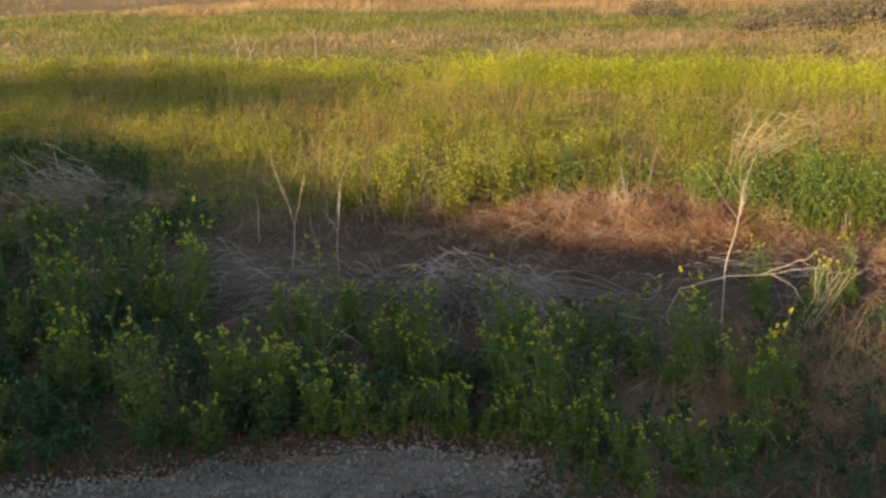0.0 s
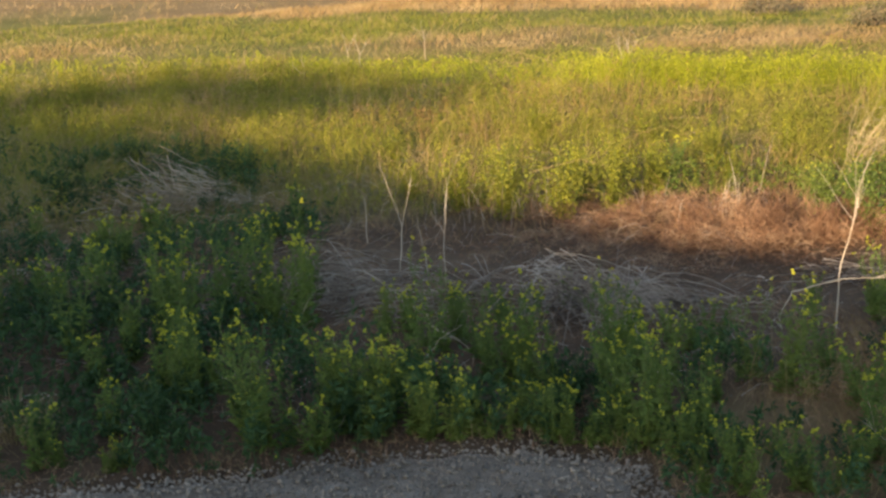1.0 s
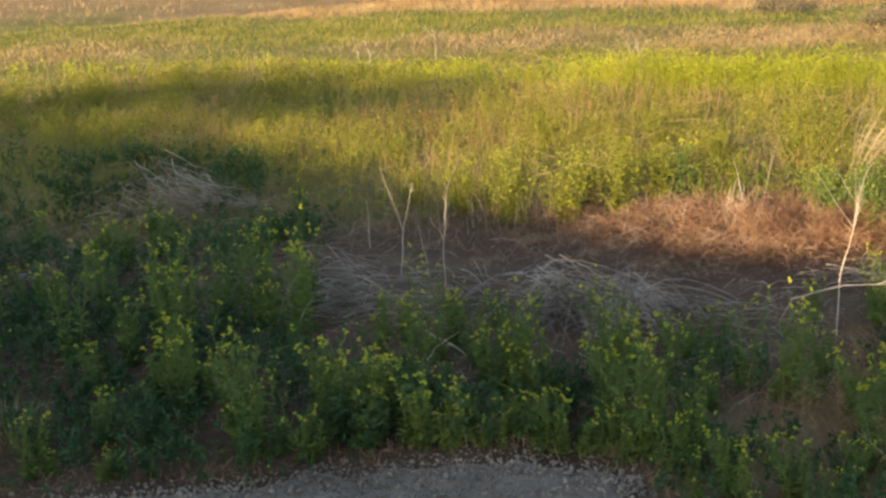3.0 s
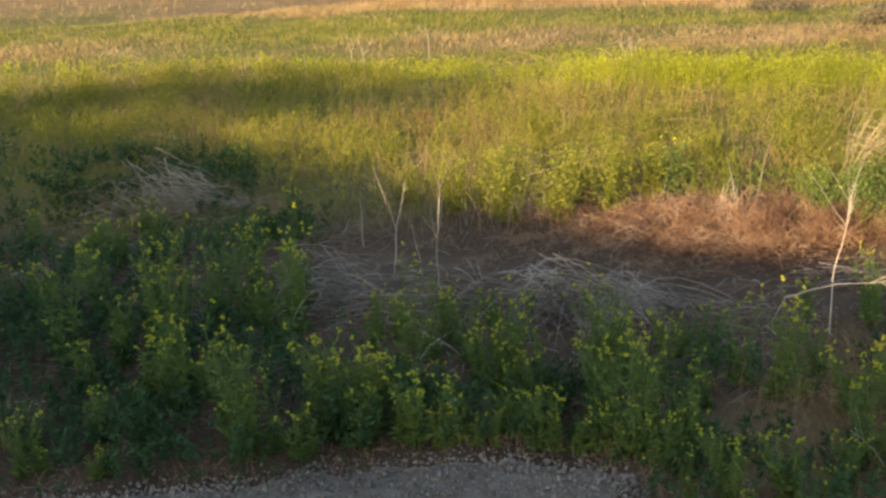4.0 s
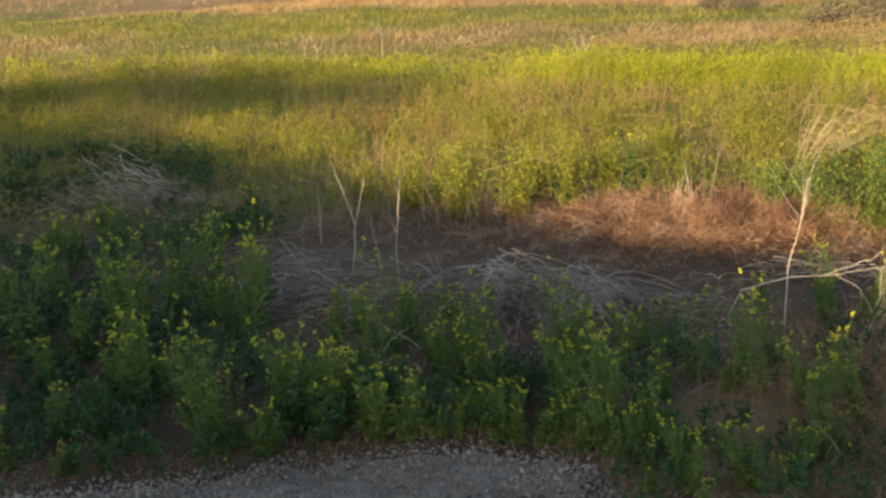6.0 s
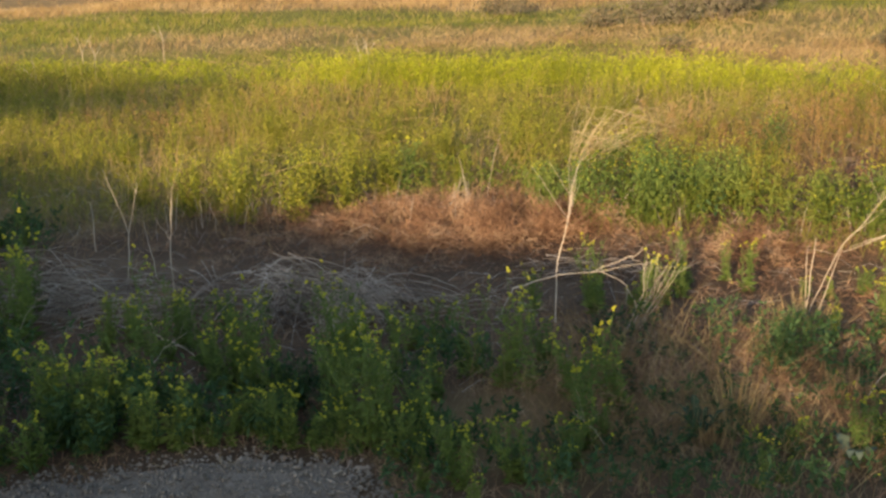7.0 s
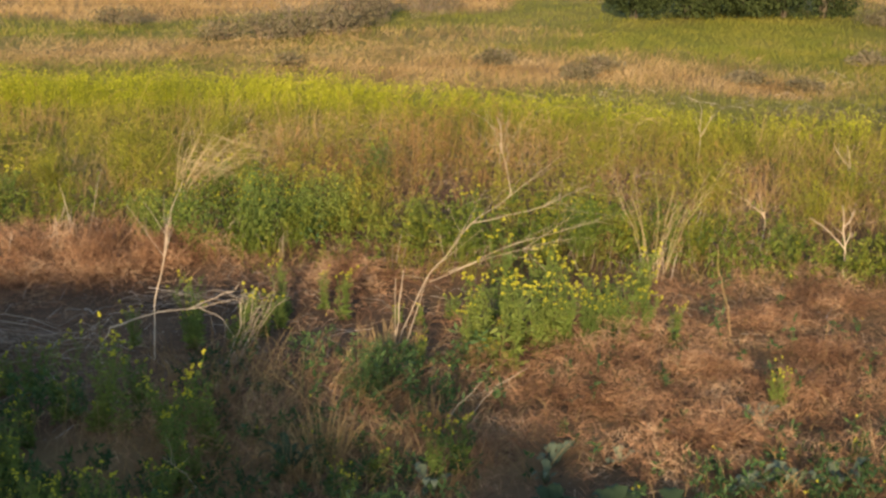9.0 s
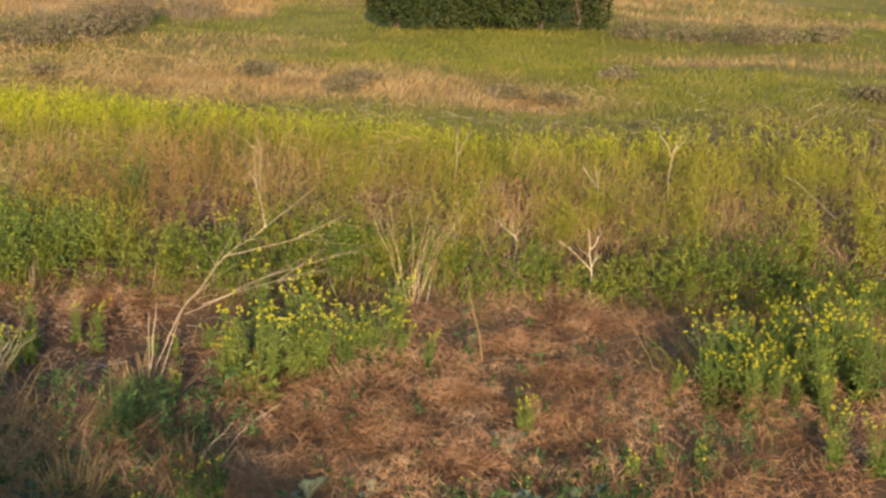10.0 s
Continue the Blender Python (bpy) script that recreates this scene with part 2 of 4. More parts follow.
def w_bare(x, y):
    a = np.maximum(patch(x, y, 1.9, 15.0, 3.2, 1.0, -6), patch(x, y, 0.6, 13.3, 3.4, 1.3))
    a = np.maximum(a, patch(x, y, 6.8, 8.7, 4.6, 1.7, -14))
    return np.maximum(np.maximum(a, patch(x, y, 9.0, 9.9, 2.2, 1.3, -20)), np.maximum(patch(x, y, -2.5, 14.4, 1.5, 0.9), patch(x, y, -5.0, 18.0, 1.6, 1.2)))


def w_olive(x, y):
    far = np.clip((band_line(x) - np.interp(x, [-2, 1, 8, 11], [0.5, 1.5, 1.5, 0.6]) - y) / 0.8, 0, 1)
    front = np.clip((y - np.interp(x, [-8, -3, 0, 3, 5, 9, 16], [17.5, 16.8, 16.5, 17.2, 15.0, 12.3, 9.5])) / 0.7, 0, 1)
    clump = 0.1 + 0.9 * dome(x, y, 1.0, 1) * (0.35 + 0.65 * np.clip(vnoise(x, y, 2.6, 6) * 3 - 0.8, 0, 1))
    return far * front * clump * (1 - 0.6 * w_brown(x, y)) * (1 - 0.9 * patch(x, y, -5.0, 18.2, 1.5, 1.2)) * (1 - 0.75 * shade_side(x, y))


def w_wisp(x, y):
    """Pale dry grass standing between the clumps of olive weeds."""
    far = np.clip((band_line(x) + 0.3 - y) / 1.0, 0, 1)
    front = np.clip((y - np.interp(x, [-8, -3, 0, 3, 5, 9, 16], [18.5, 17.2, 16.6, 16.4, 15.6, 11.8, 9.2])) / 0.7, 0, 1)
    drift = np.clip(vnoise(x, y, 1.7, 2) * 3.2 - 1.2, 0, 1)
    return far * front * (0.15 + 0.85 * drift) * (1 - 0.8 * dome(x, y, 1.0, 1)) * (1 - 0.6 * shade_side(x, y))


def w_bloom(x, y):
    d = (y - band_line(x)) / np.interp(x, [-10, 0, 4, 8, 11, 14, 18], [0.7, 0.75, 0.95, 0.95, 0.85, 1.0, 1.2])
    along = np.interp(x, [-14, -6, -1.5, 0.8, 2.2, 8, 10.5, 13, 18], [0.06, 0.14, 0.3, 0.6, 1.0, 0.9, 0.55, 0.3, 0.15])
    return np.clip(1.5 * (1.15 - np.abs(d + 0.35 * (vnoise(x, y, 1.6, 2) - 0.5))), 0, 1) * along


def w_brown(x, y):
    a = np.maximum(patch(x, y, 7.3, 17.6, 2.2, 1.7, -30), 0.4 * patch(x, y, 10.6, 14.8, 2.6, 1.0, -40))
    return np.maximum(a, 0.35 * patch(x, y, -0.5, 22.5, 3.0, 1.4))


def far_straw(x, y):
    """The bleached grass of the far field, from a wandering line outwards."""
    line = np.interp(x, [-20, -11, -5, 0.7, 7, 10, 14, 19, 24, 40], [53, 49.3, 46, 42.8, 39.4, 38.4, 38.2, 37.5, 46, 50])
    return np.clip((y - line - 1.5 * (vnoise(x, y, 3.0, 2) - 0.5)) / 1.5, 0, 1)


def w_tan_patches(x, y):
    a = np.maximum(patch(x, y, 6.7, 33.3, 3.0, 1.7, -22, soft=0.7), patch(x, y, 13.3, 26.9, 4.7, 2.2, -38, soft=0.7))
    a = np.maximum(a, patch(x, y, 16.7, 23.3, 2.2, 1.3, -40, soft=0.7))
    a = np.maximum(a, 0.75 * patch(x, y, -0.3, 36.2, 3.6, 1.9, -8, soft=0.7))
    a = np.maximum(a, 0.85 * patch(x, y, 25.0, 25.2, 2.3, 0.8, -35, soft=0.7))
    a = np.maximum(a, 0.5 * patch(x, y, 27.4, 23.6, 2.4, 1.2, -35, soft=0.7))
    a = np.maximum(a, 0.55 * patch(x, y, -13.0, 40.0, 4.0, 2.6, soft=0.7))
    a = np.maximum(a, 0.5 * patch(x, y, 12.6, 30.6, 2.6, 1.0, -15, soft=0.7))
    a = np.maximum(a, 0.5 * patch(x, y, 14.0, 32.6, 3.6, 1.6, -15, soft=0.7))
    a = np.maximum(a, 0.6 * patch(x, y, 33.0, 32.0, 6.0, 1.6, -30, soft=0.7))
    a = np.maximum(a, 0.6 * patch(x, y, 31.0, 37.5, 8.0, 1.8, -20, soft=0.7))
    return np.maximum(a, far_straw(x, y))


def w_tan(x, y):
    a = w_tan_patches(x, y)
    a = np.maximum(a, 0.55 * patch(x, y, -9.0, 29.8, 4.0, 1.5, -20))
    a = np.maximum(a, 0.5 * patch(x, y, 0.0, 28.0, 3.0, 0.9, -20))
    a = np.maximum(a, 0.7 * patch(x, y, 10.6, 11.9, 3.2, 1.1, -35))
    # dry grass here, thickened so its pale colour imitates partial sun
    a = np.maximum(a, 0.7 * patch(x, y, 2.6, 9.5, 1.1, 1.4))
    a = np.maximum(a, 0.5 * patch(x, y, 12.6, 12.6, 2.6, 1.0, -35))
    return np.maximum(a, 0.1 * (y > 15) * (x < 11)) * (1 - 0.9 * (w_bloom(x, y) > 0.4))


def w_lush(x, y):
    a = np.maximum(patch(x, y, 20.5, 28.3, 6.0, 3.8, -32), 0.7 * patch(x, y, 24.0, 19.0, 10.0, 4.5, -35))
    a = np.maximum(a, 0.8 * patch(x, y, -6.0, 42.0, 9.0, 3.2, -18))
    a = np.maximum(a, patch(x, y, 4.6, 37.8, 4.6, 0.9, -14))
    a = np.maximum(a, 0.9 * patch(x, y, 9.3, 30.0, 2.9, 1.3, -32))
    a = np.maximum(a, 0.8 * patch(x, y, -4.0, 33.4, 5.4, 1.7, -12))
    a = np.maximum(a, 0.8 * patch(x, y, 14.5, 17.6, 6.0, 1.9, -40))
    return np.maximum(a, 0.35 * (y > 26)) * (1 - 0.85 * w_tan_patches(x, y))


def w_green(x, y):
    a = np.maximum(w_lush(x, y), 0.9 * patch(x, y, 6.9, 13.6, 2.0, 0.9, -20))
    a = np.maximum(a, 0.5 * patch(x, y, 11.3, 10.6, 2.6, 1.0, -35))
    a = np.maximum(a, 0.8 * patch(x, y, 10.3, 8.6, 1.4, 0.8))
    return np.maximum(a, 0.22 * (y > 17)) * (1 - 0.8 * w_tan(x, y))


# ---- mesh tools ----
def mesh_arrays(name, verts, quads, tris, mats, quad_mat=None, tri_mat=None):
    """One mesh from arrays of corners, four-sided and three-sided faces."""
    me = bpy.data.meshes.new(name)
    nq, nt = len(quads), len(tris)
    me.vertices.add(len(verts))
    me.vertices.foreach_set("co", np.asarray(verts, np.float32).ravel())
    me.loops.add(4 * nq + 3 * nt)
    me.loops.foreach_set("vertex_index", np.concatenate([np.asarray(quads, np.int32).ravel(), np.asarray(tris, np.int32).ravel()]).astype(np.int32))
    me.polygons.add(nq + nt)
    me.polygons.foreach_set("loop_start", np.concatenate([np.arange(nq) * 4, 4 * nq + np.arange(nt) * 3]).astype(np.int32))
    for m in mats:
        me.materials.append(m)
    if quad_mat is not None:
        me.polygons.foreach_set("material_index", np.concatenate([quad_mat, tri_mat]).astype(np.int32))
    me.update(calc_edges=True)
    return me


class Bag:
    """Gathers leaves, blades and stems, and turns them into one mesh."""

    def __init__(self):
        self.v, self.q, self.t, self.qm, self.tm, self.n = [], [], [], [], [], 0

    def add(self, v, q, t, m=0):
        self.v.append(v.reshape(-1, 3))
        self.q.append(q.reshape(-1, 4) + self.n)
        self.t.append(t.reshape(-1, 3) + self.n)
        self.qm.append(np.full(q.size // 4, m)), self.tm.append(np.full(t.size // 3, m))
        self.n += v.size // 3

    def blades(self, base, tip, width, sag=0.0, m=0):
        """Tapered, bent blades from base to tip; sag lifts the middle above the straight line."""
        n = len(base)
        d = tip - base
        side = np.cross(d, rng.normal(size=(n, 3)))
        side /= np.linalg.norm(side, axis=1, keepdims=True) + 1e-9
        side *= np.broadcast_to(width, (n,))[:, None] / 2
        mid = base + 0.55 * d
        mid[:, 2] += np.broadcast_to(sag, (n,))
        v = np.stack([base - side, base + side, mid - 0.8 * side, mid + 0.8 * side, tip], 1)
        o = np.arange(n)[:, None] * 5
        self.add(v, o + np.array([0, 1, 3, 2]), o + np.array([2, 3, 4]), m)

    def leaves(self, at, way, length, width, m=0):
        """Kite-shaped leaves, a little folded along the middle."""
        n = len(at)
        way = way / (np.linalg.norm(way, axis=1, keepdims=True) + 1e-9)
        side = np.cross(way, rng.normal(size=(n, 3)))
        side /= np.linalg.norm(side, axis=1, keepdims=True) + 1e-9
        up = np.cross(side, way)
        L, W = np.broadcast_to(length, (n,))[:, None], np.broadcast_to(width, (n,))[:, None]
        belly = at + way * L * 0.5
        v = np.stack([at, belly + side * W / 2 + up * W * 0.2, at + way * L, belly - side * W / 2 + up * W * 0.2], 1)
        o = np.arange(n)[:, None] * 4
        self.add(v, o + np.array([0, 1, 2, 3]), np.zeros((0, 3), int), m)

    def beads(self, at, size, m=0):
        """Small eight-faced blossoms or stones."""
        n = len(at)
        s = np.broadcast_to(np.asarray(size, float), (n,))[:, None, None] * rng.uniform(0.7, 1.3, (n, 6, 1))
        axes = np.array([[1, 0, 0], [0, 1, 0], [-1, 0, 0], [0, -1, 0], [0, 0, 0.8], [0, 0, -0.8]], float)
        a = rng.uniform(0, 6.28, n)
        c, sn = np.cos(a), np.sin(a)
        rot = np.zeros((n, 3, 3))
        rot[:, 0, 0], rot[:, 0, 1], rot[:, 1, 0], rot[:, 1, 1], rot[:, 2, 2] = c, -sn, sn, c, 1
        v = at[:, None, :] + np.einsum("nij,kj->nki", rot, axes) * s
        o = np.arange(n)[:, None, None] * 6
        f = np.array([[0, 1, 4], [1, 2, 4], [2, 3, 4], [3, 0, 4], [1, 0, 5], [2, 1, 5], [3, 2, 5], [0, 3, 5]])
        self.add(v, np.zeros((0, 4), int), o + f, m)

    def mesh(self, name, mats):
        return mesh_arrays(name, np.concatenate(self.v), np.concatenate(self.q), np.concatenate(self.t), mats, np.concatenate(self.qm), np.concatenate(self.tm))


def part(name, me, parent, label=""):
    ob = new(name, me)
    ob.parent = parent
    if label:
        tagged(ob, label=label)
    return ob


def tube(bag, pts, r0, r1, sides=5, m=0):
    """A tapered round stalk through the points."""
    p = np.asarray(pts, float)
    n = len(p)
    tan = np.gradient(p, axis=0)
    tan /= np.linalg.norm(tan, axis=1, keepdims=True) + 1e-9
    ref = np.array([0.37, -0.8, 0.21])
    a = np.cross(tan, ref)
    a /= np.linalg.norm(a, axis=1, keepdims=True) + 1e-9
    b = np.cross(tan, a)
    r = np.linspace(r0, r1, n)[:, None, None]
    ang = np.arange(sides) * 2 * np.pi / sides
    v = p[:, None, :] + r * (np.cos(ang)[None, :, None] * a[:, None, :] + np.sin(ang)[None, :, None] * b[:, None, :])
    i, k = np.meshgrid(np.arange(n - 1), np.arange(sides), indexing="ij")
    k2 = (k + 1) % sides
    q = np.stack([i * sides + k, i * sides + k2, (i + 1) * sides + k2, (i + 1) * sides + k], -1)
    tip = np.array([[(n - 1) * sides, (n - 1) * sides + j, (n - 1) * sides + j + 1] for j in range(1, sides - 1)])
    bag.add(v, q, tip, m)


def bend(a, b, n, amount, r=None):
    """Points of an uneven line from a to b."""
    r = r or rng
    a, b = np.asarray(a, float), np.asarray(b, float)
    t = np.linspace(0, 1, n)[:, None]
    p = a + (b - a) * t
    w = np.cumsum(r.normal(0, amount, (n, 3)), 0)
    w -= w[:1] * (1 - t) + w[-1:] * t
    return p + w


# ---- ground ----
gx = np.concatenate([-np.geomspace(2000, 17, 22), np.arange(-16, 40, 0.36), np.geomspace(41, 2000, 22)])
gy = np.concatenate([-np.geomspace(2000, 5, 16), np.arange(-4, 6.5, 1.0), np.arange(6.6, 50, 0.36), np.geomspace(51, 2500, 26)])
X, Y = np.meshgrid(gx, gy)
Z = ground_z(X, Y)
nx, ny = len(gx), len(gy)
i, j = np.meshgrid(np.arange(nx - 1), np.arange(ny - 1))
o = (j * nx + i).ravel()
me = mesh_arrays("ground", np.stack([X, Y, Z], -1).reshape(-1, 3), np.stack([o, o + 1, o + nx + 1, o + nx], 1), np.zeros((0, 3), int), [M_SOIL])
me.polygons.foreach_set("use_smooth", np.ones(len(me.polygons), bool))
for cover, weight in (("lush", w_lush), ("dry", w_tan_patches)):
    layer = me.attributes.new(cover, "FLOAT", "POINT")
    # near "dry" patches paint the sunlit and half-lit soil lighter; far ones are straw
    layer.data.foreach_set("value", np.maximum(weight(X, Y) * (Y > 20), np.maximum(0.6 * patch(X, Y, 1.9, 9.4, 1.3, 1.0), np.maximum(0.5 * patch(X, Y, 6.9, 8.8, 4.2, 1.7, -14), 0.45 * patch(X, Y, 9.8, 10.4, 3.6, 1.5, -25))) * (cover == "dry")).astype(np.float32).ravel())
ground = tagged(new("ground", me), "brown bare soil with weeds and dry litter over it", "ground", kind="structure")


# gravel apron with a worn, wandering rim
def gravel_rim(x):
    return np.interp(x, [-9, -4.6, -3.4, -2.4, -1.5, -0.7, 0.05, 0.36, 0.5], [9.1, 9.18, 9.24, 9.4, 9.57, 9.53, 9.3, 9.0, 8.35]) + 0.14 * (vnoise(x, x * 0 + 3, 0.3, 1) - 0.5) + 0.12 * (vnoise(x, x * 0 + 7, 0.11, 4) - 0.5)


sx = np.linspace(-9, 0.42, 90)
rim = gravel_rim(sx)
rows_ = np.linspace(0, 1, 30)
GX = np.repeat(sx[None, :], 30, 0)
GY = 3.0 + (rim[None, :] - 3.0) * rows_[:, None]
GZ = np.clip((rim[None, :] - GY) / 0.3, 0, 1) * 0.05 - 0.03 + 0.015 * (vnoise(GX, GY, 0.3, 2) - 0.5) + np.where(GX > 0.2, -0.02, 0) + np.maximum(ground_z(GX, GY), -0.02)
i, j = np.meshgrid(np.arange(89), np.arange(29))
o = (j * 90 + i).ravel()
me = mesh_arrays("gravel_apron", np.stack([GX, GY, GZ], -1).reshape(-1, 3), np.stack([o, o + 1, o + 91, o + 90], 1), np.zeros((0, 3), int), [M_GRAVEL])
me.polygons.foreach_set("use_smooth", np.ones(len(me.polygons), bool))
apron = tagged(new("gravel_apron", me), "grey-beige gravel at the edge of the weeds", "gravel", kind="structure")

bag = Bag()
n = 9500
px = rng.uniform(-6, 0.5, n)
py = gravel_rim(px) + 0.1 - 1.3 * rng.uniform(0, 1, n)
keep = (py > 7.9) & ((py < gravel_rim(px) - 0.06) | (rng.random(n) < 0.25))
px, py = px[keep], py[keep]
bag.beads(np.stack([px, py, np.where(py < gravel_rim(px) - 0.2, 0.012, 0.0) - 0.008], 1), np.clip(rng.lognormal(-4.6, 0.5, len(px)), 0.004, 0.028))
n = 700
px = rng.uniform(-5, 0.4, n)
py = gravel_rim(px) - rng.uniform(0.25, 1.6, n)
bag.beads(np.stack([px, py, 0 * px + 0.018], 1), rng.uniform(0.012, 0.03, n))
n = 1200
px, py = rng.uniform(-6, 11, n), rng.uniform(7, 13, n)
bag.beads(np.stack([px, py, ground_z(px, py) + 0.005], 1), np.clip(rng.lognormal(-4.7, 0.4, n), 0.005, 0.02))
tagged(new("gravel_stones", bag.mesh("gravel_stones", [M_STONE])), "loose grey and beige pebbles", "gravel", kind="stuff")


# ---- field: points by patch, thinner with distance ----
RIM_GAP = 0.05


def scatter(weight, density, r0, r1, a0=-25.0, a1=55.0):
    area = 0.5 * radians(a1 - a0) * (r1 * r1 - r0 * r0)
    n = int(area * density)
    r, a = np.sqrt(rng.uniform(r0 * r0, r1 * r1, n)), np.radians(rng.uniform(a0, a1, n))
    x, y = -0.4 + r * np.sin(a), -0.4 + r * np.cos(a)
    k = rng.random(n) < weight(x, y)
    x, y = x[k], y[k]
    k = ~((y < gravel_rim(np.clip(x, -9, 0.42)) + RIM_GAP) & (x < 0.42))
    x, y = x[k], y[k]
    return np.stack([x, y, ground_z(x, y)], 1), np.hypot(x + 0.4, y + 0.4)


RINGS = [(7.0, 14.0), (14.0, 22.0), (22.0, 34.0), (34.0, 52.0), (52.0, 90.0)]


def grass(name, weight, dens, height, width, mat, label, lean=0.35, far=1.0):
    bag = Bag()
    for (r0, r1), d in zip(RINGS, dens):
        if not d:
            continue
        p, r = scatter(weight, d, r0, r1)
        if not len(p):
            continue
        n = len(p)
        h = height * rng.lognormal(0, 0.3, n) * (0.6 + 0.8 * vnoise(p[:, 0], p[:, 1], 1.3, 3)) * np.where(r > 24, far, 1.0)
        a = rng.uniform(0, 6.28, n)
        l = h * rng.uniform(0.05, 2 * lean, n)
        tip = p + np.stack([l * np.cos(a) + 0.12 * h, l * np.sin(a), h], 1)
        bag.blades(p - [0, 0, 0.02], tip, width * np.maximum(1, r / 16), 0.12 * h)
    tagged(new(name, bag.mesh(name, [mat])), label, "grass", kind="stuff")


def litter(name, weight, dens, length, width, mat, label, pile=0.1):
    bag = Bag()
    for (r0, r1), d in zip(RINGS, dens):
        if not d:
            continue
        p, r = scatter(weight, d, r0, r1)
        n = len(p)
        hi = pile * weight(p[:, 0], p[:, 1]) * vnoise(p[:, 0], p[:, 1], 0.6, 6)
        z0 = rng.uniform(0, 1, n) * (0.02 + 1.6 * hi)
        a = rng.uniform(0, 6.28, n)
        l = length * rng.lognormal(0, 0.45, n)
        b = p + np.stack([0 * a, 0 * a, z0], 1)
        tip = b + np.stack([l * np.cos(a), l * np.sin(a), rng.normal(0.02, 0.05, n)], 1)
        tip[:, 2] = np.maximum(tip[:, 2], ground_z(tip[:, 0], tip[:, 1]) + 0.004)
        bag.blades(b, tip, width * np.maximum(1, r / 18), rng.uniform(0, 0.22, n) * l)
    tagged(new(name, bag.mesh(name, [mat])), label, "plant litter", kind="stuff")


def weeds(name, weight, dens, height, mats, label, leaf=0.05, blossoms=5, branches=6, leaves=12, thin=0.006, shape=None):
    """Branching weeds: a stem, side shoots, small leaves and blossoms at the ends."""
    bag = Bag()
    for (r0, r1), d in zip(RINGS, dens):
        if not d:
            continue
        p, r = scatter(weight, d, r0, r1)
        n = len(p)
        if not n:
            continue
        big = np.maximum(1, r / 20)
        h = height * (rng.lognormal(0, 0.22, n) * (0.45 + 1.1 * vnoise(p[:, 0], p[:, 1], 1.1, 1)) if shape is None else rng.lognormal(0, 0.1, n) * shape(p[:, 0], p[:, 1]))
        a, l = rng.uniform(0, 6.28, n), h * rng.uniform(0, 0.35, n)
        tip = p + np.stack([l * np.cos(a) + 0.06 * h, l * np.sin(a), h], 1)
        bag.blades(p - [0, 0, 0.02], tip, thin * big, 0.0)
        ends = [tip]
        for _ in range(branches):
            f = rng.uniform(0.2, 0.92, n)[:, None]
            b = p + (tip - p) * f
            a = rng.uniform(0, 6.28, n)
            bl = h * rng.uniform(0.2, 0.42, n) * (1.1 - 0.5 * f[:, 0])
            e = b + np.stack([bl * 0.75 * np.cos(a), bl * 0.75 * np.sin(a), bl * rng.uniform(0.35, 1.0, n)], 1)
            bag.blades(b, e, 0.7 * thin * big, 0.02)
            ends.append(e)
            for _ in range(max(1, leaves // branches)):
                g = rng.uniform(0.0, 1.0, n)[:, None]
                at = b + (e - b) * g
                bag.leaves(at, rng.normal(size=(n, 3)) + [0, 0, 0.5], leaf * big * rng.uniform(0.6, 1.5, n), 0.35 * leaf * big)
        if blossoms:
            allends = np.concatenate(ends)
            s = np.concatenate([big] * len(ends))
            k = rng.random(len(allends)) < blossoms / (branches + 1)
            m = k.sum()
            way = rng.normal(size=(m, 3)) + [0, 0, 0.8]
            bag.leaves(allends[k] - [0, 0, 0.01], way, 0.019 * s[k] * rng.uniform(0.7, 1.5, m), 0.016 * s[k], 1)
            bag.leaves(allends[k], way[:, [1, 0, 2]], 0.019 * s[k] * rng.uniform(0.7, 1.5, m), 0.016 * s[k], 1)
    tagged(new(name, bag.mesh(name, mats)), label, "weeds", kind="stuff")


grass("green_grass", w_green, (380, 330, 380, 190, 20), 0.2, 0.0048, M_GREEN, "fresh green meadow grass", 0.7, 0.4)
grass("dry_grass", w_tan, (260, 220, 230, 120, 9), 0.26, 0.004, M_TAN, "tall bleached tan dry grass", 0.8, 0.5)
grass("wispy_grass", w_wisp, (40, 90, 70, 0, 0), 0.46, 0.0035, M_TAN, "thin pale dry grass standing between weeds", 0.5)
litter("red_straw_litter", w_litter, (2000, 1100, 100, 0, 0), 0.08, 0.004, M_LITTER, "red-brown cut weeds and straw on the soil", 0.22)
litter("grey_straw_litter", w_grey, (360, 340, 110, 20, 0), 0.3, 0.004, M_GREY, "matted grey dead stalks")
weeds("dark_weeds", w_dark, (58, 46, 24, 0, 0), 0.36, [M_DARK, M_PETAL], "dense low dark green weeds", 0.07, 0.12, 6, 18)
weeds("olive_weeds", w_olive, (85, 112, 88, 0, 0), 0.6, [M_OLIVE, M_PETAL], "olive-yellow going-to-seed field weeds in clumps", 0.034, 0.2, 6, 18, 0.003, lambda x, y: 0.5 + 0.6 * np.sqrt(dome(x, y, 1.0, 1)))
weeds("blooming_field", w_bloom, (0, 70, 125, 60, 0), 0.7, [M_BLOOMLEAF, M_PETAL], "bright yellow-green belt of field mustard in bloom", 0.026, 1.6, 7, 28, 0.003, lambda x, y: np.interp(x, [-6, 0, 2, 9, 13], [0.6, 0.8, 1.0, 0.9, 0.7]) * (0.88 + 0.24 * vnoise(x, y, 0.9, 4)))
weeds("brown_weeds", w_brown, (14, 34, 24, 0, 0), 0.62, [M_BROWN, M_PETAL], "rusty brown dried standing weeds", 0.034, 0, 6, 18, 0.004)
